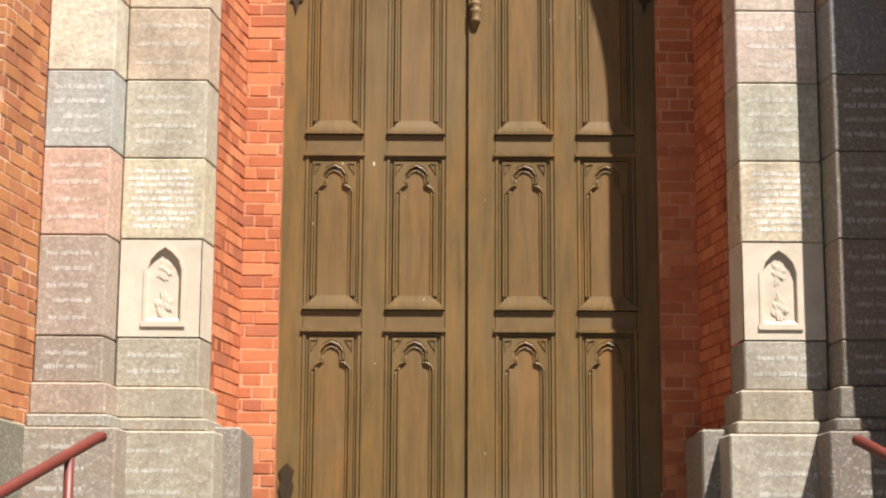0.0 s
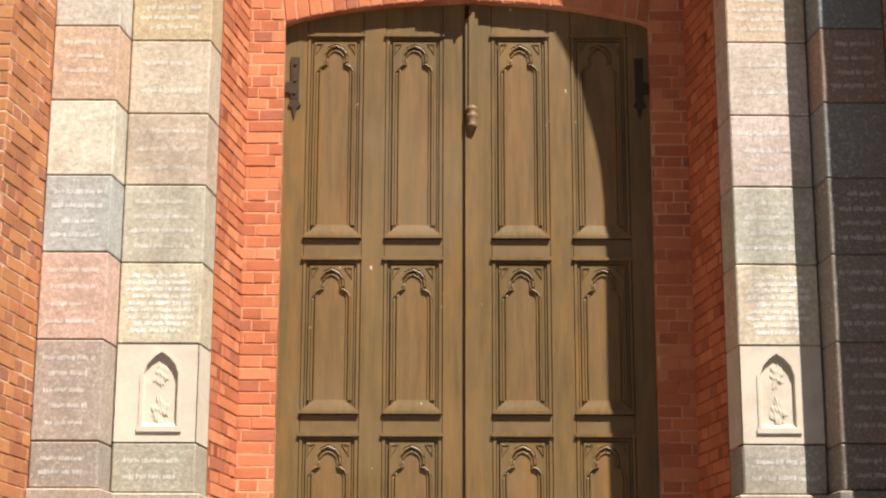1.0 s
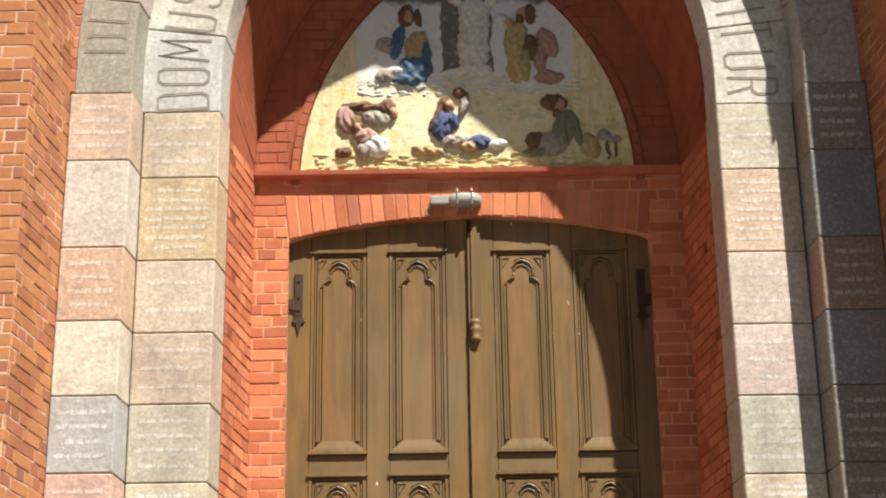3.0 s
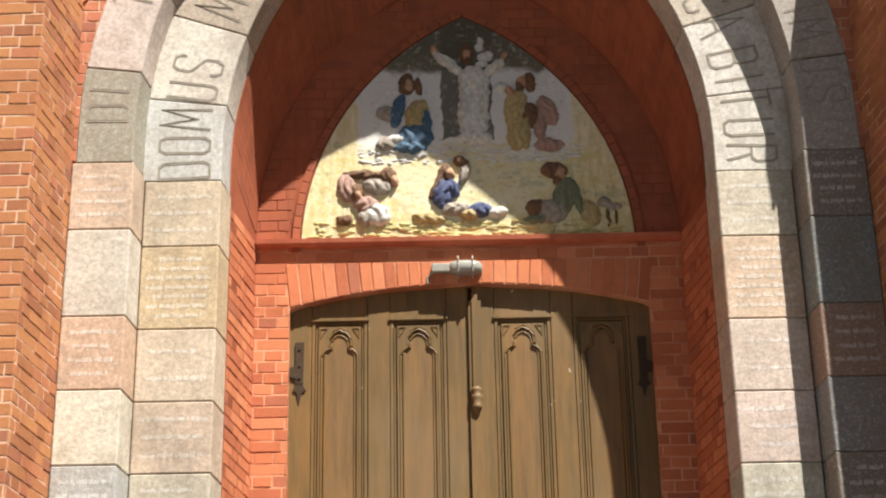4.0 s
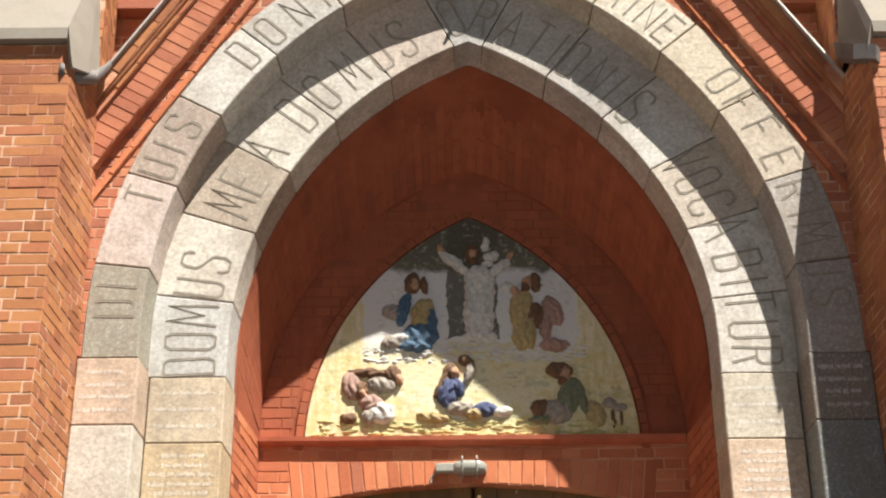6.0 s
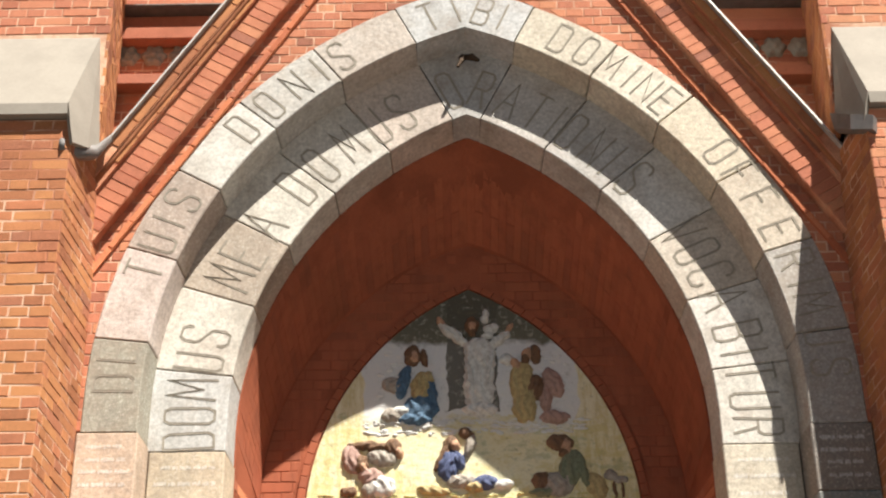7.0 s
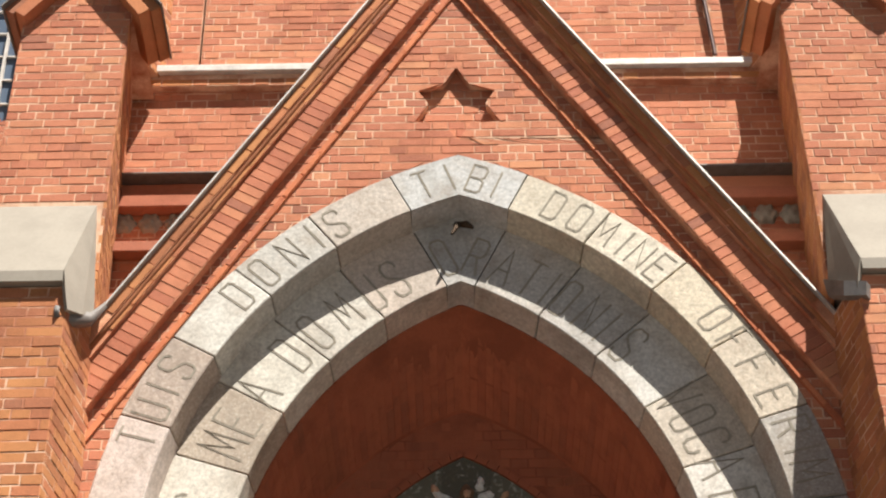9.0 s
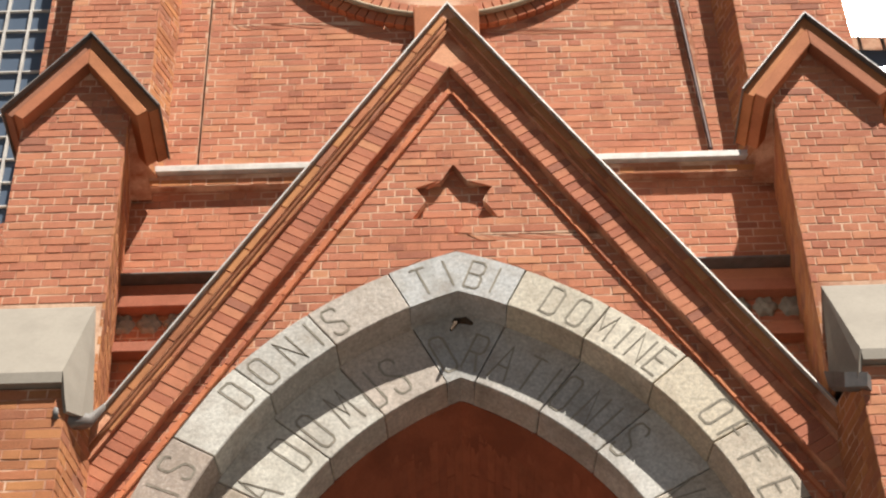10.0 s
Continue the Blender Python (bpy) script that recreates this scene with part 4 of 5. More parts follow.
# strap hinges and the lock plate
for side, leaf in ((-1, leaf_w), (1, leaf_e)):
    for z in (5.87,):
        x = side * 1.175
        bm = bmesh.new()
        yy = Y_DOOR - 0.001
        prism(bm, [(x - 0.03, yy, z), (x + 0.03, yy, z), (x + 0.026, yy, z - 0.30), (x - 0.026, yy, z - 0.30)], (0, -0.012, 0))
        prism(bm, [(x - 0.045, yy, z - 0.345), (x - 0.02, yy, z - 0.30), (x + 0.02, yy, z - 0.30), (x + 0.045, yy, z - 0.345), (x + 0.018, yy, z - 0.36), (x, yy, z - 0.44), (x - 0.018, yy, z - 0.36)], (0, -0.010, 0))
        prism(bm, [(x, yy, z - 0.16), (x + side * 0.075, yy, z - 0.19), (x + side * 0.075, yy, z - 0.25), (x, yy, z - 0.27)], (0, -0.014, 0))
        hinge = part("hinge", bm, IRON, leaf, "dark iron strap hinge")
        for dz in (0.05, 0.17, 0.26):
            bm = bmesh.new()
            tube(bm, [(x, yy - 0.01, z - dz), (x, yy - 0.02, z - dz)], [0.013, 0.008], 8)
            part("rivet", bm, IRON, hinge)
bm = bmesh.new()
prism(bm, [(-1.225 + 0.10 * a, Y_DOOR - 0.002, 2.30 + 0.12 * b) for a, b in ((0.2, -1), (0.8, -1), (1, -0.4), (0.85, 0), (1, 0.5), (0.5, 0.9), (0, 0.5), (0.15, 0), (0, -0.4))], (0, -0.010, 0))
part("lock_plate", bm, IRON, leaf_w, "dark iron lock plate")


to_size(leaf_w)
to_size(leaf_e)


# ---- tympanum with its painted relief ----
def tympanum_material():
    k = Mat("tympanum_paint", 0.75, 0, 0.3)
    sep = k.n("ShaderNodeSeparateXYZ", Vector=k.pos)
    wob = k.math("MULTIPLY", k.math("SUBTRACT", k.noise(4.0, 4, 0.6), 0.5), 0.30)
    z = k.math("ADD", sep.outputs["Z"], wob)
    h = k.math("DIVIDE", k.math("SUBTRACT", z, 6.62), 1.82)
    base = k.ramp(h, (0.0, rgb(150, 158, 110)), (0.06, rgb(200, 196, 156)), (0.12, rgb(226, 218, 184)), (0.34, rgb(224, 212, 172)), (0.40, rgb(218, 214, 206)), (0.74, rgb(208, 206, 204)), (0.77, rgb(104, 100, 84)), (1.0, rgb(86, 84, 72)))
    up = k.math("MULTIPLY", k.math("SUBTRACT", sep.outputs["Z"], 7.62), 0.9)
    reach = k.math("SQRT", k.math("ADD", k.math("MULTIPLY", sep.outputs["X"], sep.outputs["X"]), k.math("MULTIPLY", up, up)))
    edge = k.math("ADD", reach, k.math("MULTIPLY", wob, 0.5))
    low = k.math("LESS_THAN", h, 0.66)
    gold = k.math("MULTIPLY", k.math("GREATER_THAN", edge, 0.79), low)
    rays = k.noise(5.0, 5, 0.7, (6.0, 1.0, 1.2))
    c = k.mix(k.math("MULTIPLY", gold, 0.8), base, k.mix(k.ramp(rays, (0.4, 0.0), (0.6, 1.0)), rgb(206, 186, 124), rgb(228, 216, 176)))
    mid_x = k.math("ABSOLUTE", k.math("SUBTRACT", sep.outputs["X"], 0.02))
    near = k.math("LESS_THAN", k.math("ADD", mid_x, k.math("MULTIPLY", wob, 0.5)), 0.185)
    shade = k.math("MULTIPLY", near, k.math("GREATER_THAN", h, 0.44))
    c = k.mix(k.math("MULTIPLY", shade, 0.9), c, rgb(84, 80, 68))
    dab = k.noise(22.0, 4, 0.7)
    broad = k.noise(6.0, 5, 0.7, (1.0, 1.0, 1.8))
    low2 = k.math("LESS_THAN", h, 0.42)
    c = k.mix(k.math("MULTIPLY", k.ramp(broad, (0.48, 0.0), (0.62, 0.7)), low2), c, rgb(206, 190, 126))
    c = k.mix(k.math("MULTIPLY", k.ramp(broad, (0.36, 0.6), (0.46, 0.0)), low2), c, rgb(168, 170, 128))
    c = k.mix(k.ramp(dab, (0.55, 0.0), (0.7, 0.4)), c, rgb(228, 222, 204))
    c = k.mix(k.ramp(dab, (0.3, 0.4), (0.42, 0.0)), c, rgb(120, 112, 88))
    k.colour(c)
    k.bump(k.math("ADD", k.noise(7.0, 5, 0.6), k.math("MULTIPLY", dab, 0.5)), 0.5, 0.02)
    return k.m


tymp = thing("tympanum", (0, Y_TYM, 6.6), "pointed painted relief panel in white, gold and dark grey", "relief")
bm = bmesh.new()
outl = [(-TYM_ARC.half(6.658), 6.658)] + [(-TYM_ARC.at(TYM_ARC.top * k / 28)[0], TYM_ARC.at(TYM_ARC.top * k / 28)[1]) for k in range(2, 29)]
outl += [(-x, z) for x, z in outl[-2::-1]]
prism(bm, [(x * 0.995, Y_TYM, z) for x, z in outl], (0, 0.02, 0))
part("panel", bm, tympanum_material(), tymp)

# low clouds of relief
cloud_mat = plain("cloud_paint", rgb(222, 220, 214), rgb(176, 172, 168), 0.8, 0, 12, 0.5, 0.5)
grass_mat = plain("grass_paint", rgb(214, 202, 144), rgb(140, 144, 96), 0.8, 0, 14, 0.7, 0.5)


def relief_blobs(name, material, spots, label):
    bm = bmesh.new()
    for i, (x, z, rx, rz, d) in enumerate(spots):
        m = Matrix.Translation((x, Y_TYM + 0.004, z)) @ Matrix.Diagonal((rx, d, rz, 1))
        bmesh.ops.create_icosphere(bm, subdivisions=2, radius=1.0, matrix=m)
    for v in bm.verts:
        v.co += noise.noise_vector(v.co * 14) * 0.012
    return part(name, bm, material, tymp, label, smooth=True, kind="stuff")


rn = random.Random(5)
relief_blobs("cloud_relief", cloud_mat, [(rn.uniform(-0.78, 0.82), 7.30 + rn.uniform(-0.05, 0.07), rn.uniform(0.015, 0.045), rn.uniform(0.006, 0.014), 0.014) for _ in range(130)]
             + [(rn.choice((-1, 1)) * rn.uniform(0.28, 0.7), rn.uniform(7.4, 7.95), rn.uniform(0.015, 0.04), rn.uniform(0.006, 0.016), 0.010) for _ in range(80)], "modelled white cloud band")
relief_blobs("ground_relief", grass_mat, [(rn.uniform(-1.1, 1.1), 6.69 + rn.uniform(-0.02, 0.10), rn.uniform(0.015, 0.06), rn.uniform(0.004, 0.012), 0.014) for _ in range(190)], "modelled yellow-green ground")

def paint(name, a, b):
    return plain(name, rgb(*a), rgb(*b), 0.7, 0, 30, 1.0, 0.8)


P_WHITE, P_BLUE, P_OCHRE = paint("paint_white", (228, 226, 218), (172, 168, 158)), paint("paint_blue", (92, 122, 146), (62, 78, 96)), paint("paint_ochre", (196, 176, 126), (144, 124, 84))
P_BROWN, P_GREY, P_ROSE, P_GREEN = paint("paint_brown", (132, 100, 74), (84, 64, 50)), paint("paint_grey", (178, 168, 154), (124, 114, 104)), paint("paint_rose", (184, 150, 136), (136, 108, 96)), paint("paint_green", (136, 140, 112), (96, 102, 80))
P_NAVY, P_SKIN = paint("paint_navy", (88, 98, 132), (58, 64, 90)), paint("paint_tan", (204, 164, 132), (150, 112, 88))


def carved(label, pieces):
    """One plain carved form in low relief: lumps (x, z, rx, rz, depth, lean, paint) merged into one surface."""
    mats = []
    for p in pieces:
        if p[6] not in mats:
            mats.append(p[6])
    step = 0.008
    x0, x1 = min(p[0] - max(p[2], p[3]) for p in pieces), max(p[0] + max(p[2], p[3]) for p in pieces)
    z0, z1 = min(p[1] - max(p[2], p[3]) for p in pieces), max(p[1] + max(p[2], p[3]) for p in pieces)
    nx, nz = int((x1 - x0) / step) + 2, int((z1 - z0) / step) + 2

    def height(x, z):
        best, who = 0.0, 0
        w = noise.noise_vector(Vector((x * 22, 3.0, z * 22))) * 0.014
        for px, pz, rx, rz, d, lean, mt in pieces:
            c, s = math.cos(radians(lean)), math.sin(radians(lean))
            dx, dz = x + w.x - px, z + w.z - pz
            u, v = (dx * c - dz * s) / rx, (dx * s + dz * c) / rz
            q = 1 - u * u - v * v
            if q > 0:
                fold = 1.0 + 0.16 * math.sin(u * 9 + 2.2 * math.sin(v * 3 + px * 20)) * min(1.0, max(rx, rz) / 0.12)
                h = (d + 0.012) * q ** 0.42 * fold
                if h > best:
                    best, who = h, mats.index(mt)
        return best, who

    grid = [[height(x0 + i * step, z0 + k * step) for i in range(nx)] for k in range(nz)]
    bm = bmesh.new()
    vs = {}

    def vert(i, k):
        if (i, k) not in vs:
            vs[i, k] = bm.verts.new((x0 + i * step, Y_TYM + 0.004 - grid[k][i][0], z0 + k * step))
        return vs[i, k]

    for k in range(nz - 1):
        for i in range(nx - 1):
            corners = [grid[k][i], grid[k][i + 1], grid[k + 1][i + 1], grid[k + 1][i]]
            if max(c[0] for c in corners) > 0:
                f = bm.faces.new((vert(i, k), vert(i + 1, k), vert(i + 1, k + 1), vert(i, k + 1)))
                f.material_index = max(corners)[1]
    ob = new("relief_statue", mesh_of(bm, "relief_statue", mats, True))
    return tagged(ob, label, "statue", "carved forms of the relief")


carved("white robed plain carved form with raised arms on the tympanum", [
    (0.061, 7.640, 0.113, 0.263, 0.033, 0, P_WHITE), (0.064, 7.452, 0.132, 0.055, 0.036, 0, P_WHITE), (0.063, 7.906, 0.109, 0.147, 0.039, 0, P_WHITE), (0.138, 7.744, 0.039, 0.223, 0.042, 8, P_WHITE),
    (-0.003, 7.730, 0.035, 0.223, 0.041, -4, P_WHITE), (-0.120, 8.072, 0.042, 0.143, 0.030, -48, P_WHITE), (0.220, 8.024, 0.040, 0.102, 0.030, 50, P_WHITE), (-0.213, 8.182, 0.023, 0.057, 0.021, -30, P_SKIN),
    (0.298, 8.119, 0.022, 0.051, 0.021, 35, P_SKIN), (0.019, 8.143, 0.050, 0.072, 0.030, 0, P_BROWN), (0.018, 8.129, 0.027, 0.043, 0.045, 0, P_SKIN), (0.020, 8.083, 0.025, 0.026, 0.045, 0, P_BROWN),
    (0.116, 8.227, 0.030, 0.063, 0.018, 10, P_WHITE), (0.163, 8.122, 0.060, 0.043, 0.018, -20, P_WHITE), (0.132, 8.060, 0.045, 0.028, 0.018, 0, P_WHITE)])
carved("blue and ochre kneeling plain carved form on the tympanum", [
    (-0.490, 7.680, 0.049, 0.145, 0.030, 12, P_BLUE), (-0.284, 7.598, 0.037, 0.124, 0.036, -8, P_BLUE), (-0.364, 7.470, 0.132, 0.104, 0.036, 0, P_BLUE), (-0.401, 7.380, 0.122, 0.049, 0.033, 0, P_BLUE),
    (-0.357, 7.644, 0.079, 0.122, 0.042, 8, P_OCHRE), (-0.312, 7.704, 0.044, 0.061, 0.043, 0, P_OCHRE), (-0.424, 7.897, 0.062, 0.090, 0.030, 0, P_BROWN), (-0.409, 7.880, 0.030, 0.054, 0.042, 0, P_SKIN),
    (-0.339, 7.878, 0.020, 0.079, 0.027, -8, P_BROWN), (-0.564, 7.654, 0.089, 0.061, 0.024, 25, P_GREY), (-0.579, 7.412, 0.073, 0.055, 0.027, -10, P_GREY), (-0.511, 7.446, 0.064, 0.038, 0.027, 0, P_WHITE)])
carved("ochre and rose kneeling plain carved form on the tympanum", [
    (0.373, 7.675, 0.089, 0.172, 0.033, 5, P_OCHRE), (0.382, 7.462, 0.083, 0.126, 0.036, 0, P_OCHRE), (0.440, 7.488, 0.034, 0.137, 0.040, 0, P_OCHRE), (0.474, 7.625, 0.059, 0.111, 0.042, 0, P_BROWN),
    (0.484, 7.894, 0.040, 0.085, 0.030, 0, P_BROWN), (0.423, 7.898, 0.037, 0.051, 0.041, 10, P_SKIN), (0.404, 7.850, 0.030, 0.039, 0.040, 0, P_BROWN), (0.273, 7.859, 0.054, 0.051, 0.021, 0, P_WHITE),
    (0.333, 7.815, 0.030, 0.073, 0.033, -30, P_SKIN), (0.604, 7.661, 0.069, 0.133, 0.027, -20, P_ROSE), (0.545, 7.546, 0.049, 0.127, 0.027, 0, P_ROSE), (0.604, 7.380, 0.112, 0.052, 0.030, 4, P_ROSE)])
carved("brown and grey crouching plain carved form on the tympanum", [
    (-0.856, 7.061, 0.068, 0.118, 0.033, -15, P_ROSE), (-0.719, 7.165, 0.175, 0.038, 0.027, 4, P_BROWN), (-0.566, 7.156, 0.058, 0.075, 0.039, 0, P_BROWN), (-0.518, 7.107, 0.034, 0.048, 0.042, 0, P_SKIN),
    (-0.646, 7.070, 0.111, 0.064, 0.036, 15, P_GREY), (-0.791, 7.019, 0.053, 0.075, 0.042, 0, P_BROWN), (-0.774, 6.992, 0.029, 0.040, 0.051, 0, P_SKIN), (-0.718, 6.925, 0.096, 0.074, 0.039, 20, P_ROSE),
    (-0.646, 6.849, 0.106, 0.084, 0.042, 0, P_WHITE), (-0.730, 6.820, 0.058, 0.063, 0.039, 0, P_GREY), (-0.874, 6.812, 0.067, 0.042, 0.030, 0, P_BROWN)])
carved("navy and white crouching plain carved form on the tympanum", [
    (-0.038, 7.258, 0.063, 0.041, 0.030, 15, P_BROWN), (-0.203, 7.100, 0.027, 0.166, 0.027, 25, P_BROWN), (-0.149, 7.180, 0.053, 0.059, 0.036, 0, P_BROWN), (-0.118, 7.158, 0.036, 0.048, 0.045, 0, P_SKIN),
    (-0.171, 7.006, 0.077, 0.122, 0.042, 8, P_NAVY), (-0.098, 7.045, 0.043, 0.080, 0.045, -20, P_NAVY), (-0.016, 7.155, 0.034, 0.097, 0.033, 20, P_GREY), (-0.082, 6.880, 0.106, 0.053, 0.036, 0, P_GREY),
    (-0.275, 6.815, 0.125, 0.042, 0.027, 8, P_OCHRE), (0.086, 6.868, 0.096, 0.058, 0.039, -10, P_NAVY), (0.017, 6.830, 0.072, 0.037, 0.039, 0, P_OCHRE), (0.217, 6.852, 0.072, 0.032, 0.027, -10, P_WHITE)])
carved("grey-green crouching plain carved form on the tympanum", [
    (0.632, 7.176, 0.097, 0.070, 0.030, 10, P_BROWN), (0.669, 7.141, 0.036, 0.054, 0.040, 0, P_SKIN), (0.652, 7.093, 0.029, 0.032, 0.040, 0, P_BROWN), (0.695, 6.974, 0.082, 0.154, 0.033, 12, P_GREEN),
    (0.786, 6.959, 0.034, 0.143, 0.030, -12, P_GREEN), (0.603, 6.849, 0.115, 0.100, 0.033, 0, P_GREY), (0.494, 6.873, 0.077, 0.079, 0.027, 0, P_BROWN), (0.876, 6.833, 0.072, 0.105, 0.021, -20, P_OCHRE),
    (0.514, 6.788, 0.120, 0.031, 0.024, 0, P_GREEN)])
carved("small dark painted tree on the tympanum", [(1.00, 6.80, 0.012, 0.08, 0.012, 0, P_BROWN), (1.06, 6.80, 0.010, 0.07, 0.012, 0, P_BROWN), (1.05, 6.88, 0.05, 0.03, 0.015, 0, P_GREY), (0.98, 6.92, 0.05, 0.04, 0.015, 0, P_GREY)])


# ---- bulkhead lamp over the door ----
lamp = thing("bulkhead_lamp", (0, Y_WALL - 0.12, 6.3), "grey oval bulkhead lamp fixed over the door", "lamp")
bm = bmesh.new()
box(bm, -0.26, -0.13, Y_WALL - 0.055, Y_WALL - 0.005, 6.335, 6.40)
part("junction_box", bevelled(bm, 0.01, 2), LAMP_GREY, lamp)
bm = bmesh.new()
ov = [(-0.025 + 0.12 * math.copysign(abs(math.cos(a)) ** 0.6, math.cos(a)), 6.37 + 0.050 * math.copysign(abs(math.sin(a)) ** 0.6, math.sin(a))) for a in [math.tau * k / 28 for k in range(28)]]
prism(bm, [(x, Y_WALL - 0.036, z) for x, z in ov], (0, 0.032, 0))
part("housing", bm, LAMP_GREY, lamp)
bm = bmesh.new()
prev = None
for s, d in ((0.97, 0.035), (0.93, 0.055), (0.8, 0.072), (0.5, 0.083), (0.15, 0.086)):
    cur = [bm.verts.new((-0.025 + (x + 0.025) * s, Y_WALL - d, 6.37 + (z - 6.37) * s)) for x, z in ov]
    if prev:
        for i in range(28):
            bm.faces.new((prev[i], prev[(i + 1) % 28], cur[(i + 1) % 28], cur[i]))
    prev = cur
bm.faces.new(prev)
part("glass_cover", bm, GLASS_FROST, lamp, "frosted glass cover", smooth=True)
for e in (-1, 1):
    bm = bmesh.new()
    tube(bm, [(-0.025 + e * 0.05, Y_WALL - 0.036, 6.455), (-0.025 + e * 0.05, Y_WALL - 0.084, 6.415), (-0.025 + e * 0.05, Y_WALL - 0.092, 6.37), (-0.025 + e * 0.05, Y_WALL - 0.084, 6.325), (-0.025 + e * 0.05, Y_WALL - 0.036, 6.29)], 0.006, 6)
    part("guard_wire", bm, LAMP_GREY, lamp)
bm = bmesh.new()
tube(bm, [(-0.25, Y_WALL - 0.03, 6.345), (-0.29, Y_WALL - 0.012, 6.305), (-0.29, Y_WALL - 0.012, 6.265)], 0.008, 8)
part("cable", bm, LAMP_GREY, lamp)


to_size(lamp)


# ---- gable over the arch ----
M = 1.64                      # rise of the rakes


def rake(z_top):
    return lambda z: (z_top - z) / M


gable = thing("portal_gable", (0, Y_GAB, 6.8), "steep red brick gable with stepped raking mouldings over the portal", "gable")
FIELD_TOP = 12.50
HALF_G = 2.625


def gable_spans(z):
    w = min(HALF_G, max(0.0, rake(FIELD_TOP)(z)))
    if w < 0.01:
        return []
    h = OUT_EXT.half(z)
    return cut_spans(-w, w, [(-h, h)] if h > 0 else [])


STAR_Z, STAR_R = 11.05, 0.39


def star_half(z):
    """Half width of the six-pointed sunk star."""
    d, out = z - STAR_Z, 0.0
    if -STAR_R / 2 <= d <= STAR_R:
        out = max(out, (STAR_R - d) / math.sqrt(3))
    if -STAR_R <= d <= STAR_R / 2:
        out = max(out, (STAR_R + d) / math.sqrt(3))
    return out


def field_spans(z):
    s, res = star_half(z), []
    for a, b in gable_spans(z):
        res += cut_spans(a, b, [(-s, s)] if s > 0.01 else [])
    return res


part("masonry", core((0, Y_GAB, 0), (1, 0, 0), (0, -1, 0), field_spans, 6.78, FIELD_TOP, 0.075, 0.02), MORTAR, gable)
part("backing", core((0, Y_GAB + 0.076, 0), (1, 0, 0), (0, -1, 0), gable_spans, 6.78, FIELD_TOP + 0.2, 0.28, 0.06), MORTAR, gable)
bricks(gable, (0, Y_GAB + 0.076, 0), (1, 0, 0), (0, -1, 0), lambda z: [(-0.45, 0.45)], 10.6, 11.5, BRICK, seed=13)


def raking(name, y_front, y_back, z_hi, z_lo, material, label="", foot=2.66):
    """Two sloping bands meeting at the axis; z_hi and z_lo are their heights on the axis."""
    for side in (-1, 1):
        bm = bmesh.new()
        pts = [(0.0 + side * 0.0005, y_front, z_hi), (side * foot, y_front, z_hi - M * foot), (side * foot, y_front, z_lo - M * foot), (side * 0.0005, y_front, z_lo)]
        prism(bm, pts, (0, y_back - y_front, 0))
        part(name, bm, material, gable, label)


def raking_bricks(y, z_hi, z_lo, material, size, foot, seed=4):
    """Bricks set square to the slope along both rakes."""
    rnd = random.Random(seed)
    s = Vector((1, 0, -M)).normalized()
    n = Vector((M, 0, 1)).normalized()
    depth = (z_hi - z_lo) / math.sqrt(1 + M * M)
    length = foot * math.sqrt(1 + M * M)
    for side in (-1, 1):
        k, t = 0, 0.02
        while t < length - size:
            e = t + size - 0.010
            p0 = Vector((0, 0, z_lo))
            q = []
            for a, b in ((t, 0.004), (e, 0.004), (e, depth - 0.004), (t, depth - 0.004)):
                v = p0 + s * (a + (depth * 0.0)) + n * b
                q.append((v.x, v.z))
            q = [(max(x, 0.004), z) for x, z in q]
            vs, fs = [], []
            brick_faces(vs, fs, [(side * x, z) for x, z in q], 0.006 + rnd.uniform(-0.003, 0.003), 0.02, lambda u, z, d: Vector((u, y - d, z)))
            ob = new("brick", raw_mesh("brick", vs, fs, material))
            under(ob, gable)
            t += size


METAL_EDGE = plain("coping_metal", rgb(208, 203, 196), rgb(140, 134, 128), 0.45, 0.3, 10, 0.5, 0.1)
raking("coping", 10.235, 10.75, 13.167, 13.142, METAL_EDGE, "thin pale metal coping", 2.66)
raking("upper_step", 10.282, 10.72, 13.140, 12.995, MORTAR_RED, "", 2.66)
raking("lower_step", 10.322, 10.72, 13.00, 12.885, MORTAR_RED, "", 2.66)
raking("raking_band", 10.360, 10.72, 12.89, 12.484, MORTAR_RED, "", 2.64)
raking("raking_fillet", 10.424, 10.72, 12.32, 12.235, BRICK_PAINTED, "", 2.64)
raking_bricks(10.360, 12.875, 12.484, BRICK, 0.082, 2.6)
raking_bricks(10.282, 13.132, 12.999, BRICK_OLD, 0.25, 2.6, seed=6)
raking_bricks(10.322, 12.985, 12.889, BRICK_OLD, 0.25, 2.6, seed=7)
raking_bricks(10.424, 12.318, 12.238, BRICK_PAINTED, 0.25, 2.6, seed=9)
for side in (-1, 1):
    # rounded brick nosing between the two steps
    bm = bmesh.new()
    tube(bm, [(side * x, 10.318, 12.985 - M * x + 0.004 * math.sin(x * 23.0)) for x in [0.01 + 2.62 * k / 22 for k in range(23)]], 0.024, 8)
    part("nosing", bm, BRICK_OLD, gable, smooth=True)
bricks(gable, (0, Y_GAB, 0), (1, 0, 0), (0, -1, 0), field_spans, 6.78, FIELD_TOP, BRICK, near=lambda u, z: z > 9.6, limit=300, seed=11)


# ---- buttresses ----
def side_plane(p0, p1, toward):
    p0, p1 = Vector(p0), Vector(p1)
    u = (p1 - p0).normalized()
    n = Vector((u.y, -u.x, 0))
    if n.dot(Vector(toward)) < 0:
        n = -n
    return p0, u, n, (p1 - p0).length


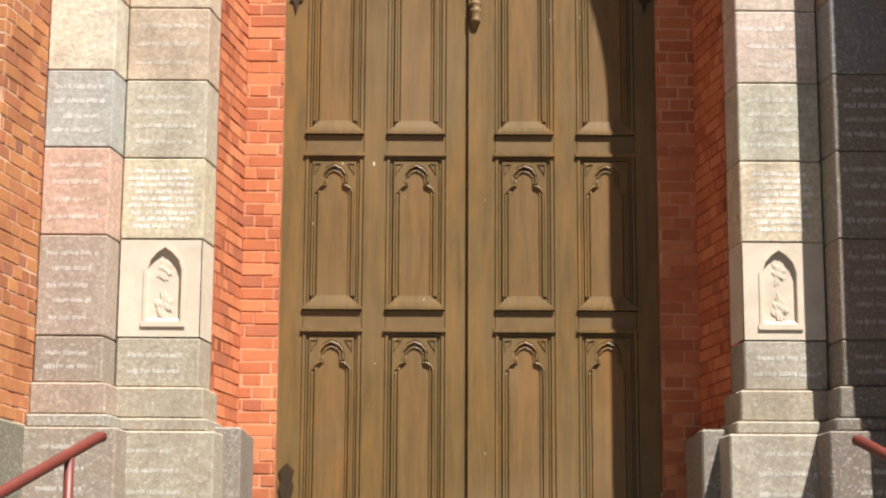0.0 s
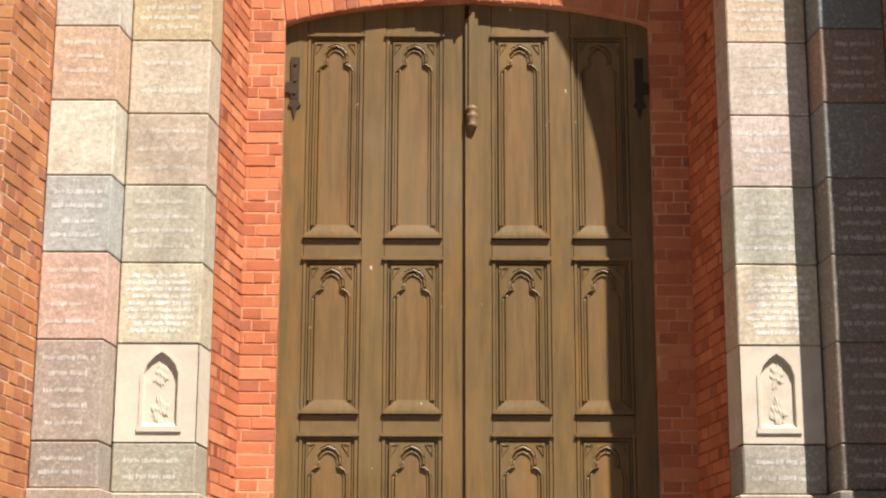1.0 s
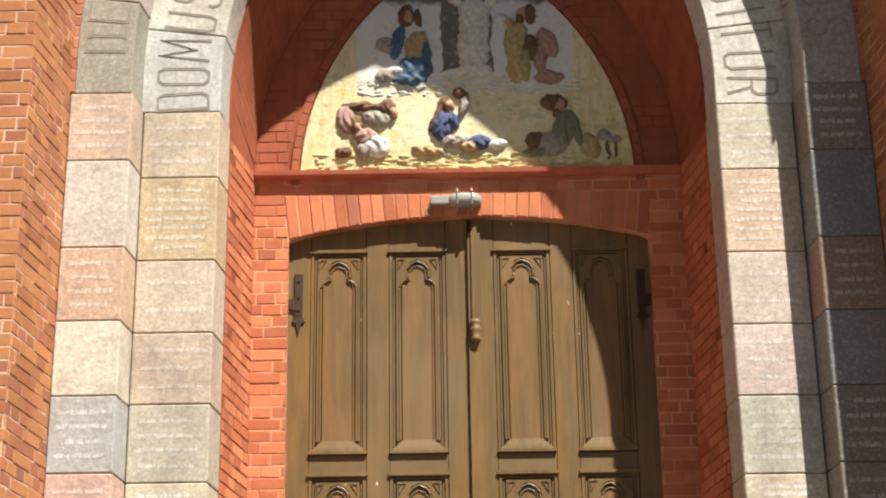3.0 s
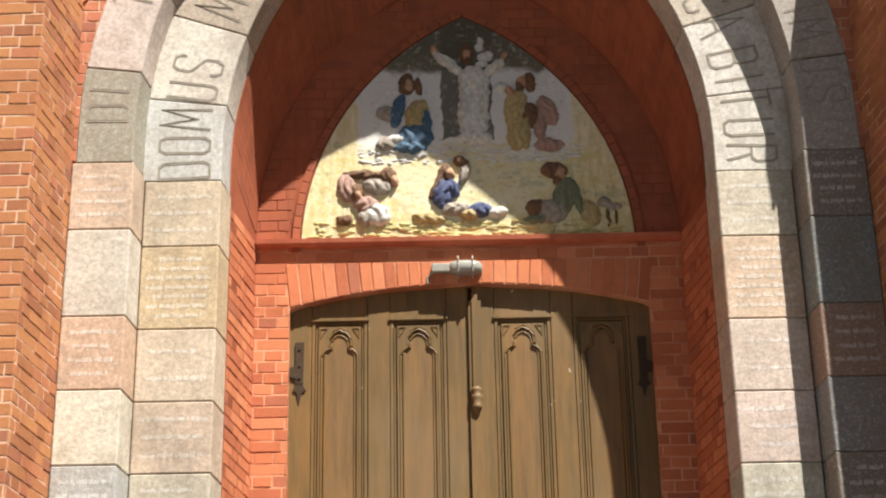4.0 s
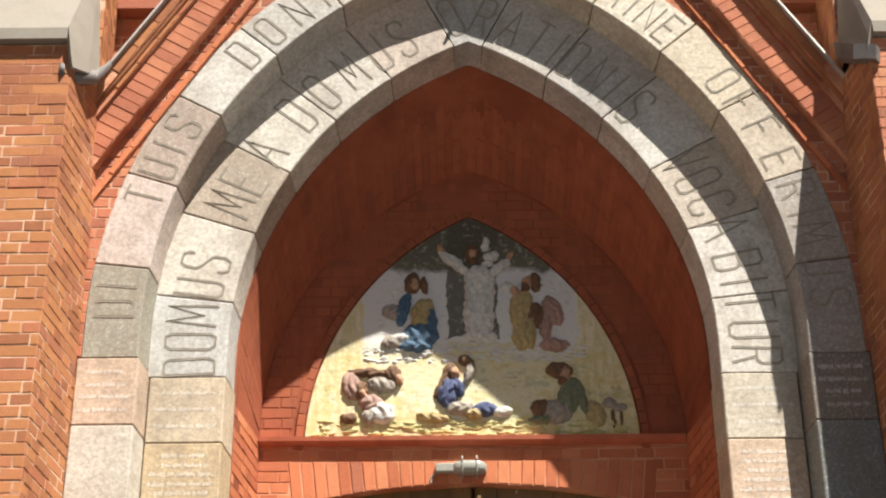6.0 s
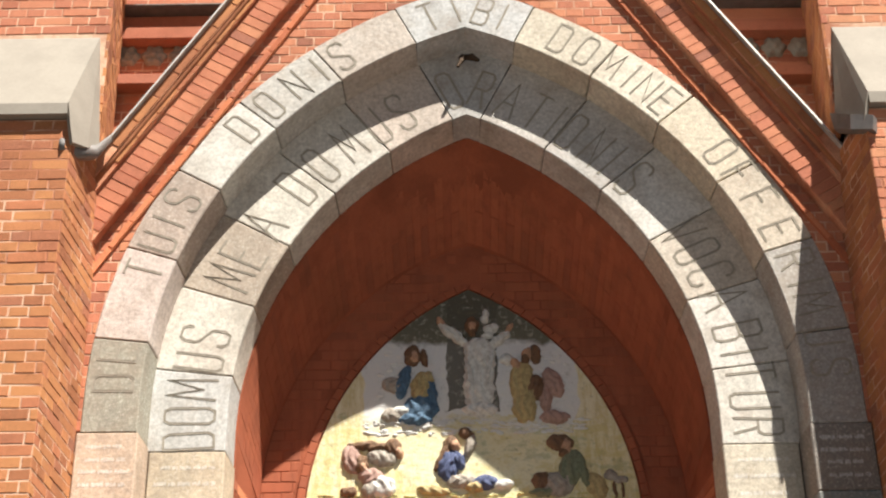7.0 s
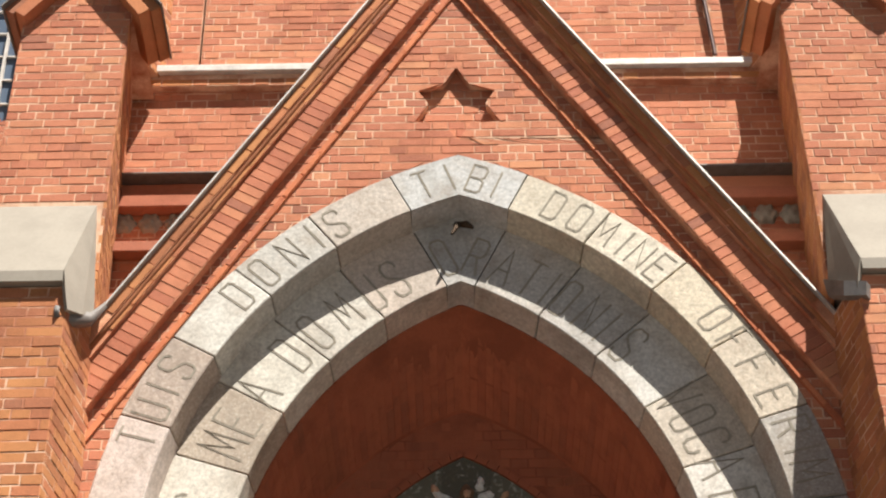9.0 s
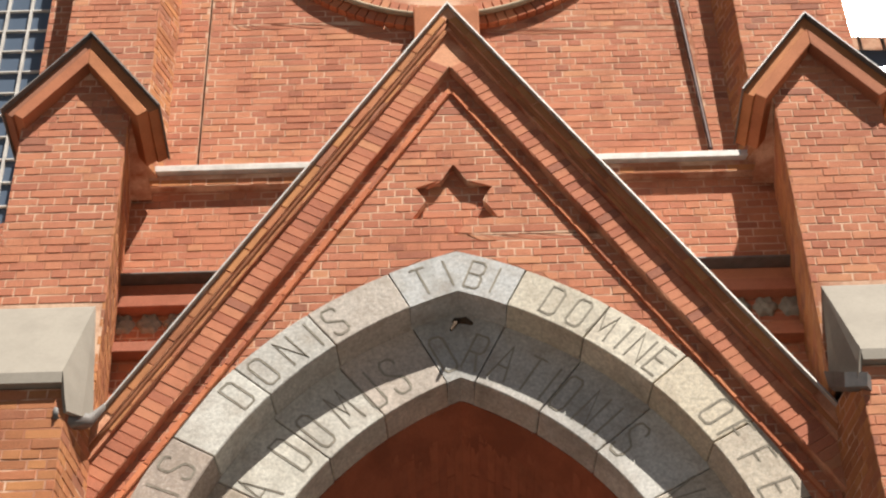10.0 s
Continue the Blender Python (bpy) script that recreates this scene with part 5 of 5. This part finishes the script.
def wall_box(name, plan, z0, z1, parent):
    bm = bmesh.new()
    prism(bm, [(x, y, z0) for x, y in plan], (0, 0, z1 - z0))
    return part(name, bm, MORTAR, parent)


def buttress(side):
    bt = thing("buttress", (side * 3.1, 10.4, 0), "tall red-ochre brick buttress with a stone weathering and small gablet", "buttress", "buttresses beside the portal")
    s = side
    lo = 8.83
    plan = [(s * 2.70, Y_BUT), (s * 3.85, Y_BUT), (s * 3.85, 11.3), (s * 2.60, 11.3), (s * 2.60, Y_GAB)]
    wall_box("lower_body", plan, 0.0, lo, bt)
    bricks(bt, (0, Y_BUT, 0), (1, 0, 0), (0, -1, 0), lambda z: [tuple(sorted((s * 2.70, s * 3.85)))], 1.0, lo, BRICK_OLD if s < 0 else BRICK, near=lambda u, z: z > 6.0 and abs(u) < 3.3, limit=150, seed=20 + s)
    p0, u, n, w = side_plane((s * 2.70, Y_BUT, 0), (s * 2.60, Y_GAB, 0), (-s, 0, 0))
    bricks(bt, p0, u, n, lambda z: [(0.0, w)], 1.0, lo, BRICK_OLD, near=lambda uu, z: z > 4.2, limit=180, seed=24 + s, shift=0.1)
    # stone plinth
    bm = bmesh.new()
    prism(bm, [(s * 2.665, 9.74, 0.0), (s * 3.9, 9.74, 0.0), (s * 3.9, 10.9, 0.0), (s * 2.60, 10.9, 0.0), (s * 2.60, 10.28, 0.0)], (0, 0, 2.54))
    plinth = part("plinth", bevelled(bm, 0.012), GRANITE, bt, "mossy grey granite plinth", colour=rgb(118, 116, 100))
    # stone weathering
    bm = bmesh.new()
    x_in, x_out = s * 2.665, s * 3.9
    prof = [(9.74, 8.84), (9.74, 8.93), (10.17, 9.87), (10.6, 9.87), (10.6, 8.84)]
    prism(bm, [(s * 2.735 if y < 9.8 else x_in, y, z) for y, z in prof], (s * 1.2, 0, 0))
    part("weathering_stone", bm, WEATHERING, bt, "sloping slab of pale smooth stone")
    # lead apron at the inner foot, below the sloping side stone
    bm = bmesh.new()
    if s < 0:
        upper = [(-2.761, 9.77, 8.657), (-2.666, 9.90, 8.701), (-2.585, 10.05, 8.792), (-2.525, 10.20, 8.991)]
        lower = [(-2.752, 9.77, 8.573), (-2.656, 9.90, 8.593), (-2.557, 10.05, 8.706), (-2.512, 10.20, 8.932)]
    else:
        upper = [(2.734, 9.72, 8.718), (2.618, 9.85, 8.816), (2.558, 10.15, 9.053)]
        lower = [(2.718, 9.72, 8.600), (2.602, 9.85, 8.692), (2.572, 10.15, 8.915)]
    rows = [[bm.verts.new(p) for p in line] for line in (upper, lower, [(x + s * 0.04, y + 0.06, z) for x, y, z in lower], [(x + s * 0.04, y + 0.06, z) for x, y, z in upper])]
    for k in range(4):
        for i in range(len(upper) - 1):
            bm.faces.new((rows[k][i], rows[k][i + 1], rows[(k + 1) % 4][i + 1], rows[(k + 1) % 4][i]))
    bm.faces.new([r[0] for r in rows])
    bm.faces.new([r[-1] for r in rows][::-1])
    part("lead_apron", bm, LEAD, bt, "dented grey lead flashing" if s < 0 else "folded grey sheet-metal flashing", smooth=s < 0)
    bm = bmesh.new()
    foot = 8.63 if s < 0 else 8.70
    prism(bm, [(s * 2.730, 9.735, 8.93), (s * 2.700, 9.750, foot + 0.10), (s * 2.680, 9.770, foot - 0.01), (s * 2.615, 9.95, foot + 0.07), (s * 2.585, 10.15, foot + 0.22), (s * 2.664, 10.172, 9.875)], (s * 0.025, 0.03, 0))
    part("side_stone", bm, WEATHERING, bt)
    # upper body
    a, b = s * 2.53, s * 3.45
    top = 11.80
    wall_box("upper_body", [(s * 2.60, Y_UP), (s * 3.45, Y_UP), (s * 3.45, 11.3), (s * 2.74, 11.3), (s * 2.74, Y_BACK)], lo + 0.4, top, bt)
    bricks(bt, (0, Y_UP, 0), (1, 0, 0), (0, -1, 0), lambda z: [tuple(sorted((s * 2.60, s * 3.45)))], 9.86, 12.0, BRICK, near=lambda u, z: True, limit=120, seed=30 + s, shift=0.05)
    p0, u, n, w = side_plane((s * 2.60, Y_UP, 0), (s * 2.74, Y_BACK, 0), (-s, 0, 0))
    bricks(bt, p0, u, n, lambda z: [(0.0, w)], 8.9, 11.75, BRICK_OLD, near=None, seed=34 + s)
    # gablet
    cx, hw, ap, ev = s * 2.965, 0.64, 12.645, 11.755
    bm = bmesh.new()
    prism(bm, [(cx - 0.42, Y_UP, 11.78), (cx + 0.42, Y_UP, 11.78), (cx, Y_UP, 12.42)], (0, 1.0, 0))
    part("gablet_body", bm, MORTAR, bt)
    bricks(bt, (0, Y_UP, 0), (1, 0, 0), (0, -1, 0), lambda z: ([(cx - 0.42 * (12.42 - z) / 0.64, cx + 0.42 * (12.42 - z) / 0.64)] if z < 12.3 else []), 11.98, 12.32, BRICK, seed=36 + s)
    for e in (-1, 1):
        bm = bmesh.new()
        d = Vector((hw, 0, ev - ap)).normalized()
        nn = Vector((-d.z, 0, d.x))
        o = Vector((cx, 0, ap))

        def P(t, q, y):
            v = o + Vector((d.x * t, 0, d.z * t)) - nn * q
            return (cx + e * (v.x - cx), y, v.z)

        L = math.hypot(hw, ap - ev)
        prism(bm, [P(0, 0, 9.99), P(L, 0, 9.99), P(L, 0.012, 9.99), P(0.017, 0.012, 9.99)], (0, 0.64, 0))
        part("roof_sheet", bm, LEAD, bt)
        bm = bmesh.new()
        prism(bm, [P(0.018, 0.0125, 10.045), P(L - 0.02, 0.0125, 10.045), P(L - 0.02, 0.10, 10.045), P(0.14, 0.10, 10.045)], (0, 0.58, 0))
        part("shadow_course", bm, BRICK_OLD, bt)
        bm = bmesh.new()
        prism(bm, [P(0.138, 0.098, 10.032), P(L - 0.04, 0.098, 10.032), P(L - 0.04, 0.20, 10.032), P(0.280, 0.20, 10.032)], (0, 0.59, 0))
        part("raking_brick_course", bevelled(bm, 0.004), BRICK_OLD, bt)
    return bt


buttress(-1)
buttress(1)


# ---- upper wall behind the gable ----
W_LO, W_HI = 8.7, 19.0


def win_hole(z):
    return [(-4.9, -3.72), (3.72, 4.9)] if 11.6 < z < 18.4 else []


def back_spans(z):
    holes = win_hole(z)
    if z > 12.15:
        holes = holes + [(-2.209, -2.191)]
    return cut_spans(-7.0, 7.0, [(-2.3, 2.3)] if z < 9.9 else holes)


wall = single("wall_upper", core((0, Y_BACK, 0), (1, 0, 0), (0, -1, 0), back_spans, W_LO, W_HI, 0.5, 0.1), MORTAR, "red brick church front above the portal", "wall", kind="structure")


def back_face(z):
    holes = list(win_hole(z))
    g = rake(12.6)(z)
    if g > 0.15:
        holes.append((-g + 0.15, g - 0.15))
    for c in (-2.20, 2.25):
        if z > 12.15:
            holes.append((c - 0.013, c + 0.013))
    for c in (-2.0, 2.02):
        if z > 13.95:
            holes.append((c - 0.013, c + 0.013))
    d = math.sqrt(max(0.0, 1.86 ** 2 - (z - 15.68) ** 2))
    if d > 0:
        holes.append((-d, d))
    return cut_spans(-4.1, 4.1, holes)


bricks(wall, (0, Y_BACK, 0), (1, 0, 0), (0, -1, 0), back_face, 9.6, 14.75, BRICK, near=lambda u, z: z > 11 and abs(u) < 2.6, limit=300, seed=50)
back_box = single("wall_rear", core((0, 13.2, 0), (1, 0, 0), (0, -1, 0), lambda z: [(-9, 9)], 0.0, 19.0, 0.3, 2.0), MORTAR, "plain brick wall closing the church behind the front", "wall", kind="structure")
for s in (-1, 1):
    bm = bmesh.new()
    box(bm, *sorted((s * 3.85, s * 7.0)), 11.0, 11.6, 0.0, 8.8)
    single("wall_aisle_west" if s < 0 else "wall_aisle_east", bm, MORTAR, "red brick church front beside the portal", "wall", kind="structure")
    # pilaster over the buttress
    bm = bmesh.new()
    prism(bm, [(s * 2.62, 10.87, 12.0), (s * 3.42, 10.87, 12.0), (s * 3.42, 11.25, 12.0), (s * 2.49, 11.25, 12.0), (s * 2.49, Y_BACK, 12.0)], (0, 0, 7.0))
    pil = single("pilaster", bm, MORTAR, "flat red brick pilaster above the buttress", "pilaster", "pilasters of the front", "structure")
    bricks(pil, (0, 10.87, 0), (1, 0, 0), (0, -1, 0), lambda z: [tuple(sorted((s * 2.62, s * 3.42)))], 12.0, 14.7, BRICK, near=lambda u, z: True, limit=100, seed=60 + s)
    p0, u, n, w = side_plane((s * 2.62, 10.87, 0), (s * 2.49, Y_BACK, 0), (-s, 0, 0))
    bricks(pil, p0, u, n, lambda z: [(0, w)], 12.0, 14.7, BRICK_OLD, seed=63 + s)
    # white sloping ledge and the brick band below it
    xa, xb = sorted((s * 0.9, s * 2.60))
    bm = bmesh.new()
    prism(bm, [(xa, Y_BACK + 0.01, 12.20), (xa, Y_BACK - 0.13, 12.10), (xa, Y_BACK - 0.13, 12.03), (xa, Y_BACK + 0.01, 12.03)], (xb - xa, 0, 0))
    single("ledge_flashing", bevelled(bm, 0.006), WHITE_METAL, "white painted sheet-metal ledge on the brick front", "ledge", "white ledges", "structure")
    bm = bmesh.new()
    box(bm, xa, xb, Y_BACK - 0.08, Y_BACK + 0.01, 11.90, 12.027)
    band = single("string_course", bm, MORTAR, "projecting brick string course under the ledge", "string course", "string courses", "structure")
    bricks(band, (0, Y_BACK - 0.08, 0), (1, 0, 0), (0, -1, 0), lambda z: [(xa, xb)], 11.90, 12.03, BRICK_OLD, seed=70 + s)
    # frieze with rosettes between buttress and gable
    xa, xb = sorted((s * 1.2, s * 2.735))
    frieze = thing("frieze", (s * 2.3, 11.1, 10.0), "brick frieze with small carved rosettes under a metal ledge", "frieze", "friezes beside the gable")
    for nm, y, z0, z1, mt in (("ledge", 11.0, 10.838, 10.858, LEAD), ("moulded_course", 11.13, 10.668, 10.832, BRICK), ("course", 11.06, 10.548, 10.664, BRICK), ("lower_course", 11.06, 10.10, 10.20, BRICK)):
        bm = bmesh.new()
        box(bm, xa, xb, y, Y_BACK - 0.008, z0, z1)
        part(nm, bevelled(bm, 0.006), mt, frieze)
    for x in (2.26, 2.475, 2.685):
        bm = bmesh.new()
        rings = []
        for rr, dd in ((0.010, 0.050), (0.028, 0.046), (0.036, 0.032), (0.060, 0.044), (0.082, 0.034), (0.096, 0.0)):
            row = []
            for k in range(32):
                a = k * math.tau / 32
                q = rr * (1.0 + (0.10 * math.cos(a * 6) if rr > 0.04 else 0.0))
                row.append(bm.verts.new((s * x + q * math.cos(a), Y_BACK - 0.002 - dd * (1.0 + (0.14 * math.cos(a * 6) if rr > 0.04 else 0.0)), 10.47 + q * math.sin(a))))
            rings.append(row)
        for p, q in zip(rings, rings[1:]):
            for k in range(32):
                bm.faces.new((p[k], p[(k + 1) % 32], q[(k + 1) % 32], q[k]))
        bm.faces.new(rings[0])
        part("rosette", bm, GROOVE, frieze, "weathered stone rosette", smooth=True)
    # tall window beside the pilaster
    win = thing("window", (s * 4.3, 11.5, 11.6), "tall leaded church window with pale bars", "window", "tall windows", "structure")
    # east side: bars behind the panes and rougher glass, for the added glare
    yb = 0.0 if s < 0 else 0.31
    glass = Mat("window_glass_dark", 0.08 if s < 0 else 0.24, 0, 0.5)
    glass.colour(rgb(92, 104, 120))
    if s < 0:
        bm = bmesh.new()
        box(bm, -4.92, -3.7, 11.42, 11.44, 11.58, 18.42)
        part("pane", bm, glass.m, win, "bluish-grey glass")
    else:
        for i in range(6):
            # leaves tipped a little inwards at the top; tilt added to mirror the sun
            bm = bmesh.new()
            zb = 11.6 + 1.13 * i
            prism(bm, [(3.72, 11.42, zb), (4.92, 11.486, zb), (4.92, 11.65, zb + 1.12), (3.72, 11.584, zb + 1.12)], (0, 0.012, 0))
            part("pane", bm, glass.m, win, "glass leaf, tilt added to make it glare in the sun")
    for i in range(6):
        bm = bmesh.new()
        x = s * (3.74 + 0.22 * i)
        box(bm, x - 0.012, x + 0.012, 11.38 + yb, 11.415 + yb, 11.6, 18.4)
        part("bar", bm, WHITE_METAL, win)
    for i in range(24):
        bm = bmesh.new()
        z = 11.7 + 0.28 * i
        box(bm, *sorted((s * 3.72, s * 4.9)), 11.39 + yb, 11.415 + yb, z - 0.008, z + 0.008)
        part("bar", bm, WHITE_METAL, win)

# brick ring of the round window above
ring = thing("round_window_surround", (0, Y_BACK, 15.68), "round moulded brick surround above the gable", "window surround", kind="structure")
for r0, r1, y, mt in ((1.62, 1.72, 11.08, BRICK), (1.74, 1.86, 11.13, BRICK_PAINTED)):
    n = 120
    vs, fs = [], []
    for i in range(n):
        a0, a1 = (i + 0.06) * math.tau / n, (i + 0.94) * math.tau / n
        q = [(r * math.sin(a), 15.68 - r * math.cos(a)) for r, a in ((r0, a0), (r0, a1), (r1, a1), (r1, a0))]
        brick_faces(vs, fs, q, 0.0, 0.2, lambda u, z, d: Vector((u, y - d, z)))
    ob = new("brickwork", raw_mesh("brickwork", vs, fs, mt))
    ob.parent = ring
    ob.matrix_parent_inverse = Matrix.Translation(-Vector(ring.location))
    tagged(ob, kind="stuff")
bm = bmesh.new()
tube(bm, [(1.735 * math.sin(a), 11.10, 15.68 - 1.735 * math.cos(a)) for a in [k * math.tau / 96 for k in range(97)]], 0.028, 8)
part("roll_moulding", bm, RENDER, ring, smooth=True)
bm = bmesh.new()
box(bm, -0.30, 0.30, 11.02, 11.19, 13.3, 13.99)
part("bracket", bevelled(bm, 0.01), BRICK_OLD, ring)

# pipe on the front
bm = bmesh.new()
tube(bm, [(2.246, 11.15, 12.2), (2.165, 11.15, 14.1), (1.955, 11.15, 19.0)], 0.022, 10)
single("drainpipe", bm, plain("pipe_brown", rgb(70, 40, 32), rgb(50, 30, 26), 0.5, 0.2, 8, 0.4, 0.1), "dark brown pipe on the brick front", "pipe")

# ---- lightning rod clip under the arch crown ----
bm = bmesh.new()
tube(bm, [(-0.02, 10.66, 9.99), (-0.02, 10.58, 9.94), (-0.03, 10.53, 9.86), (-0.06, 10.52, 9.80)], [0.03, 0.022, 0.018, 0.012], 8)
tube(bm, [(-0.02, 10.60, 9.95), (0.05, 10.56, 9.92), (0.10, 10.55, 9.88)], [0.02, 0.03, 0.014], 8)
single("iron_hook", bm, IRON, "small dark iron hook under the arch crown", "hook")


# ---- handrails on the steps ----
for s in (-1, 1):
    rail = thing("handrail", (s * 1.85, 8.4, LAND), "dark red painted tubular steel handrail on the steps", "handrail", "handrails of the steps")
    bm = bmesh.new()
    tube(bm, [(s * 1.78, 8.40, 2.31), (s * 1.79, 8.37, 2.305), (s * 2.05, 7.6, 2.0), (s * 2.3, 6.9, 1.70), (s * 2.5, 5.6, 0.95)], 0.027, 14)
    part("top_rail", bm, RAIL_PAINT, rail, smooth=True)
    for x, y, zt, zb in ((1.87, 8.12, 2.19, LAND), (2.32, 6.83, 1.66, 0.6)):
        bm = bmesh.new()
        tube(bm, [(s * x, y, zb), (s * x, y, zt)], 0.024, 12)
        part("post", bm, RAIL_PAINT, rail, smooth=True)
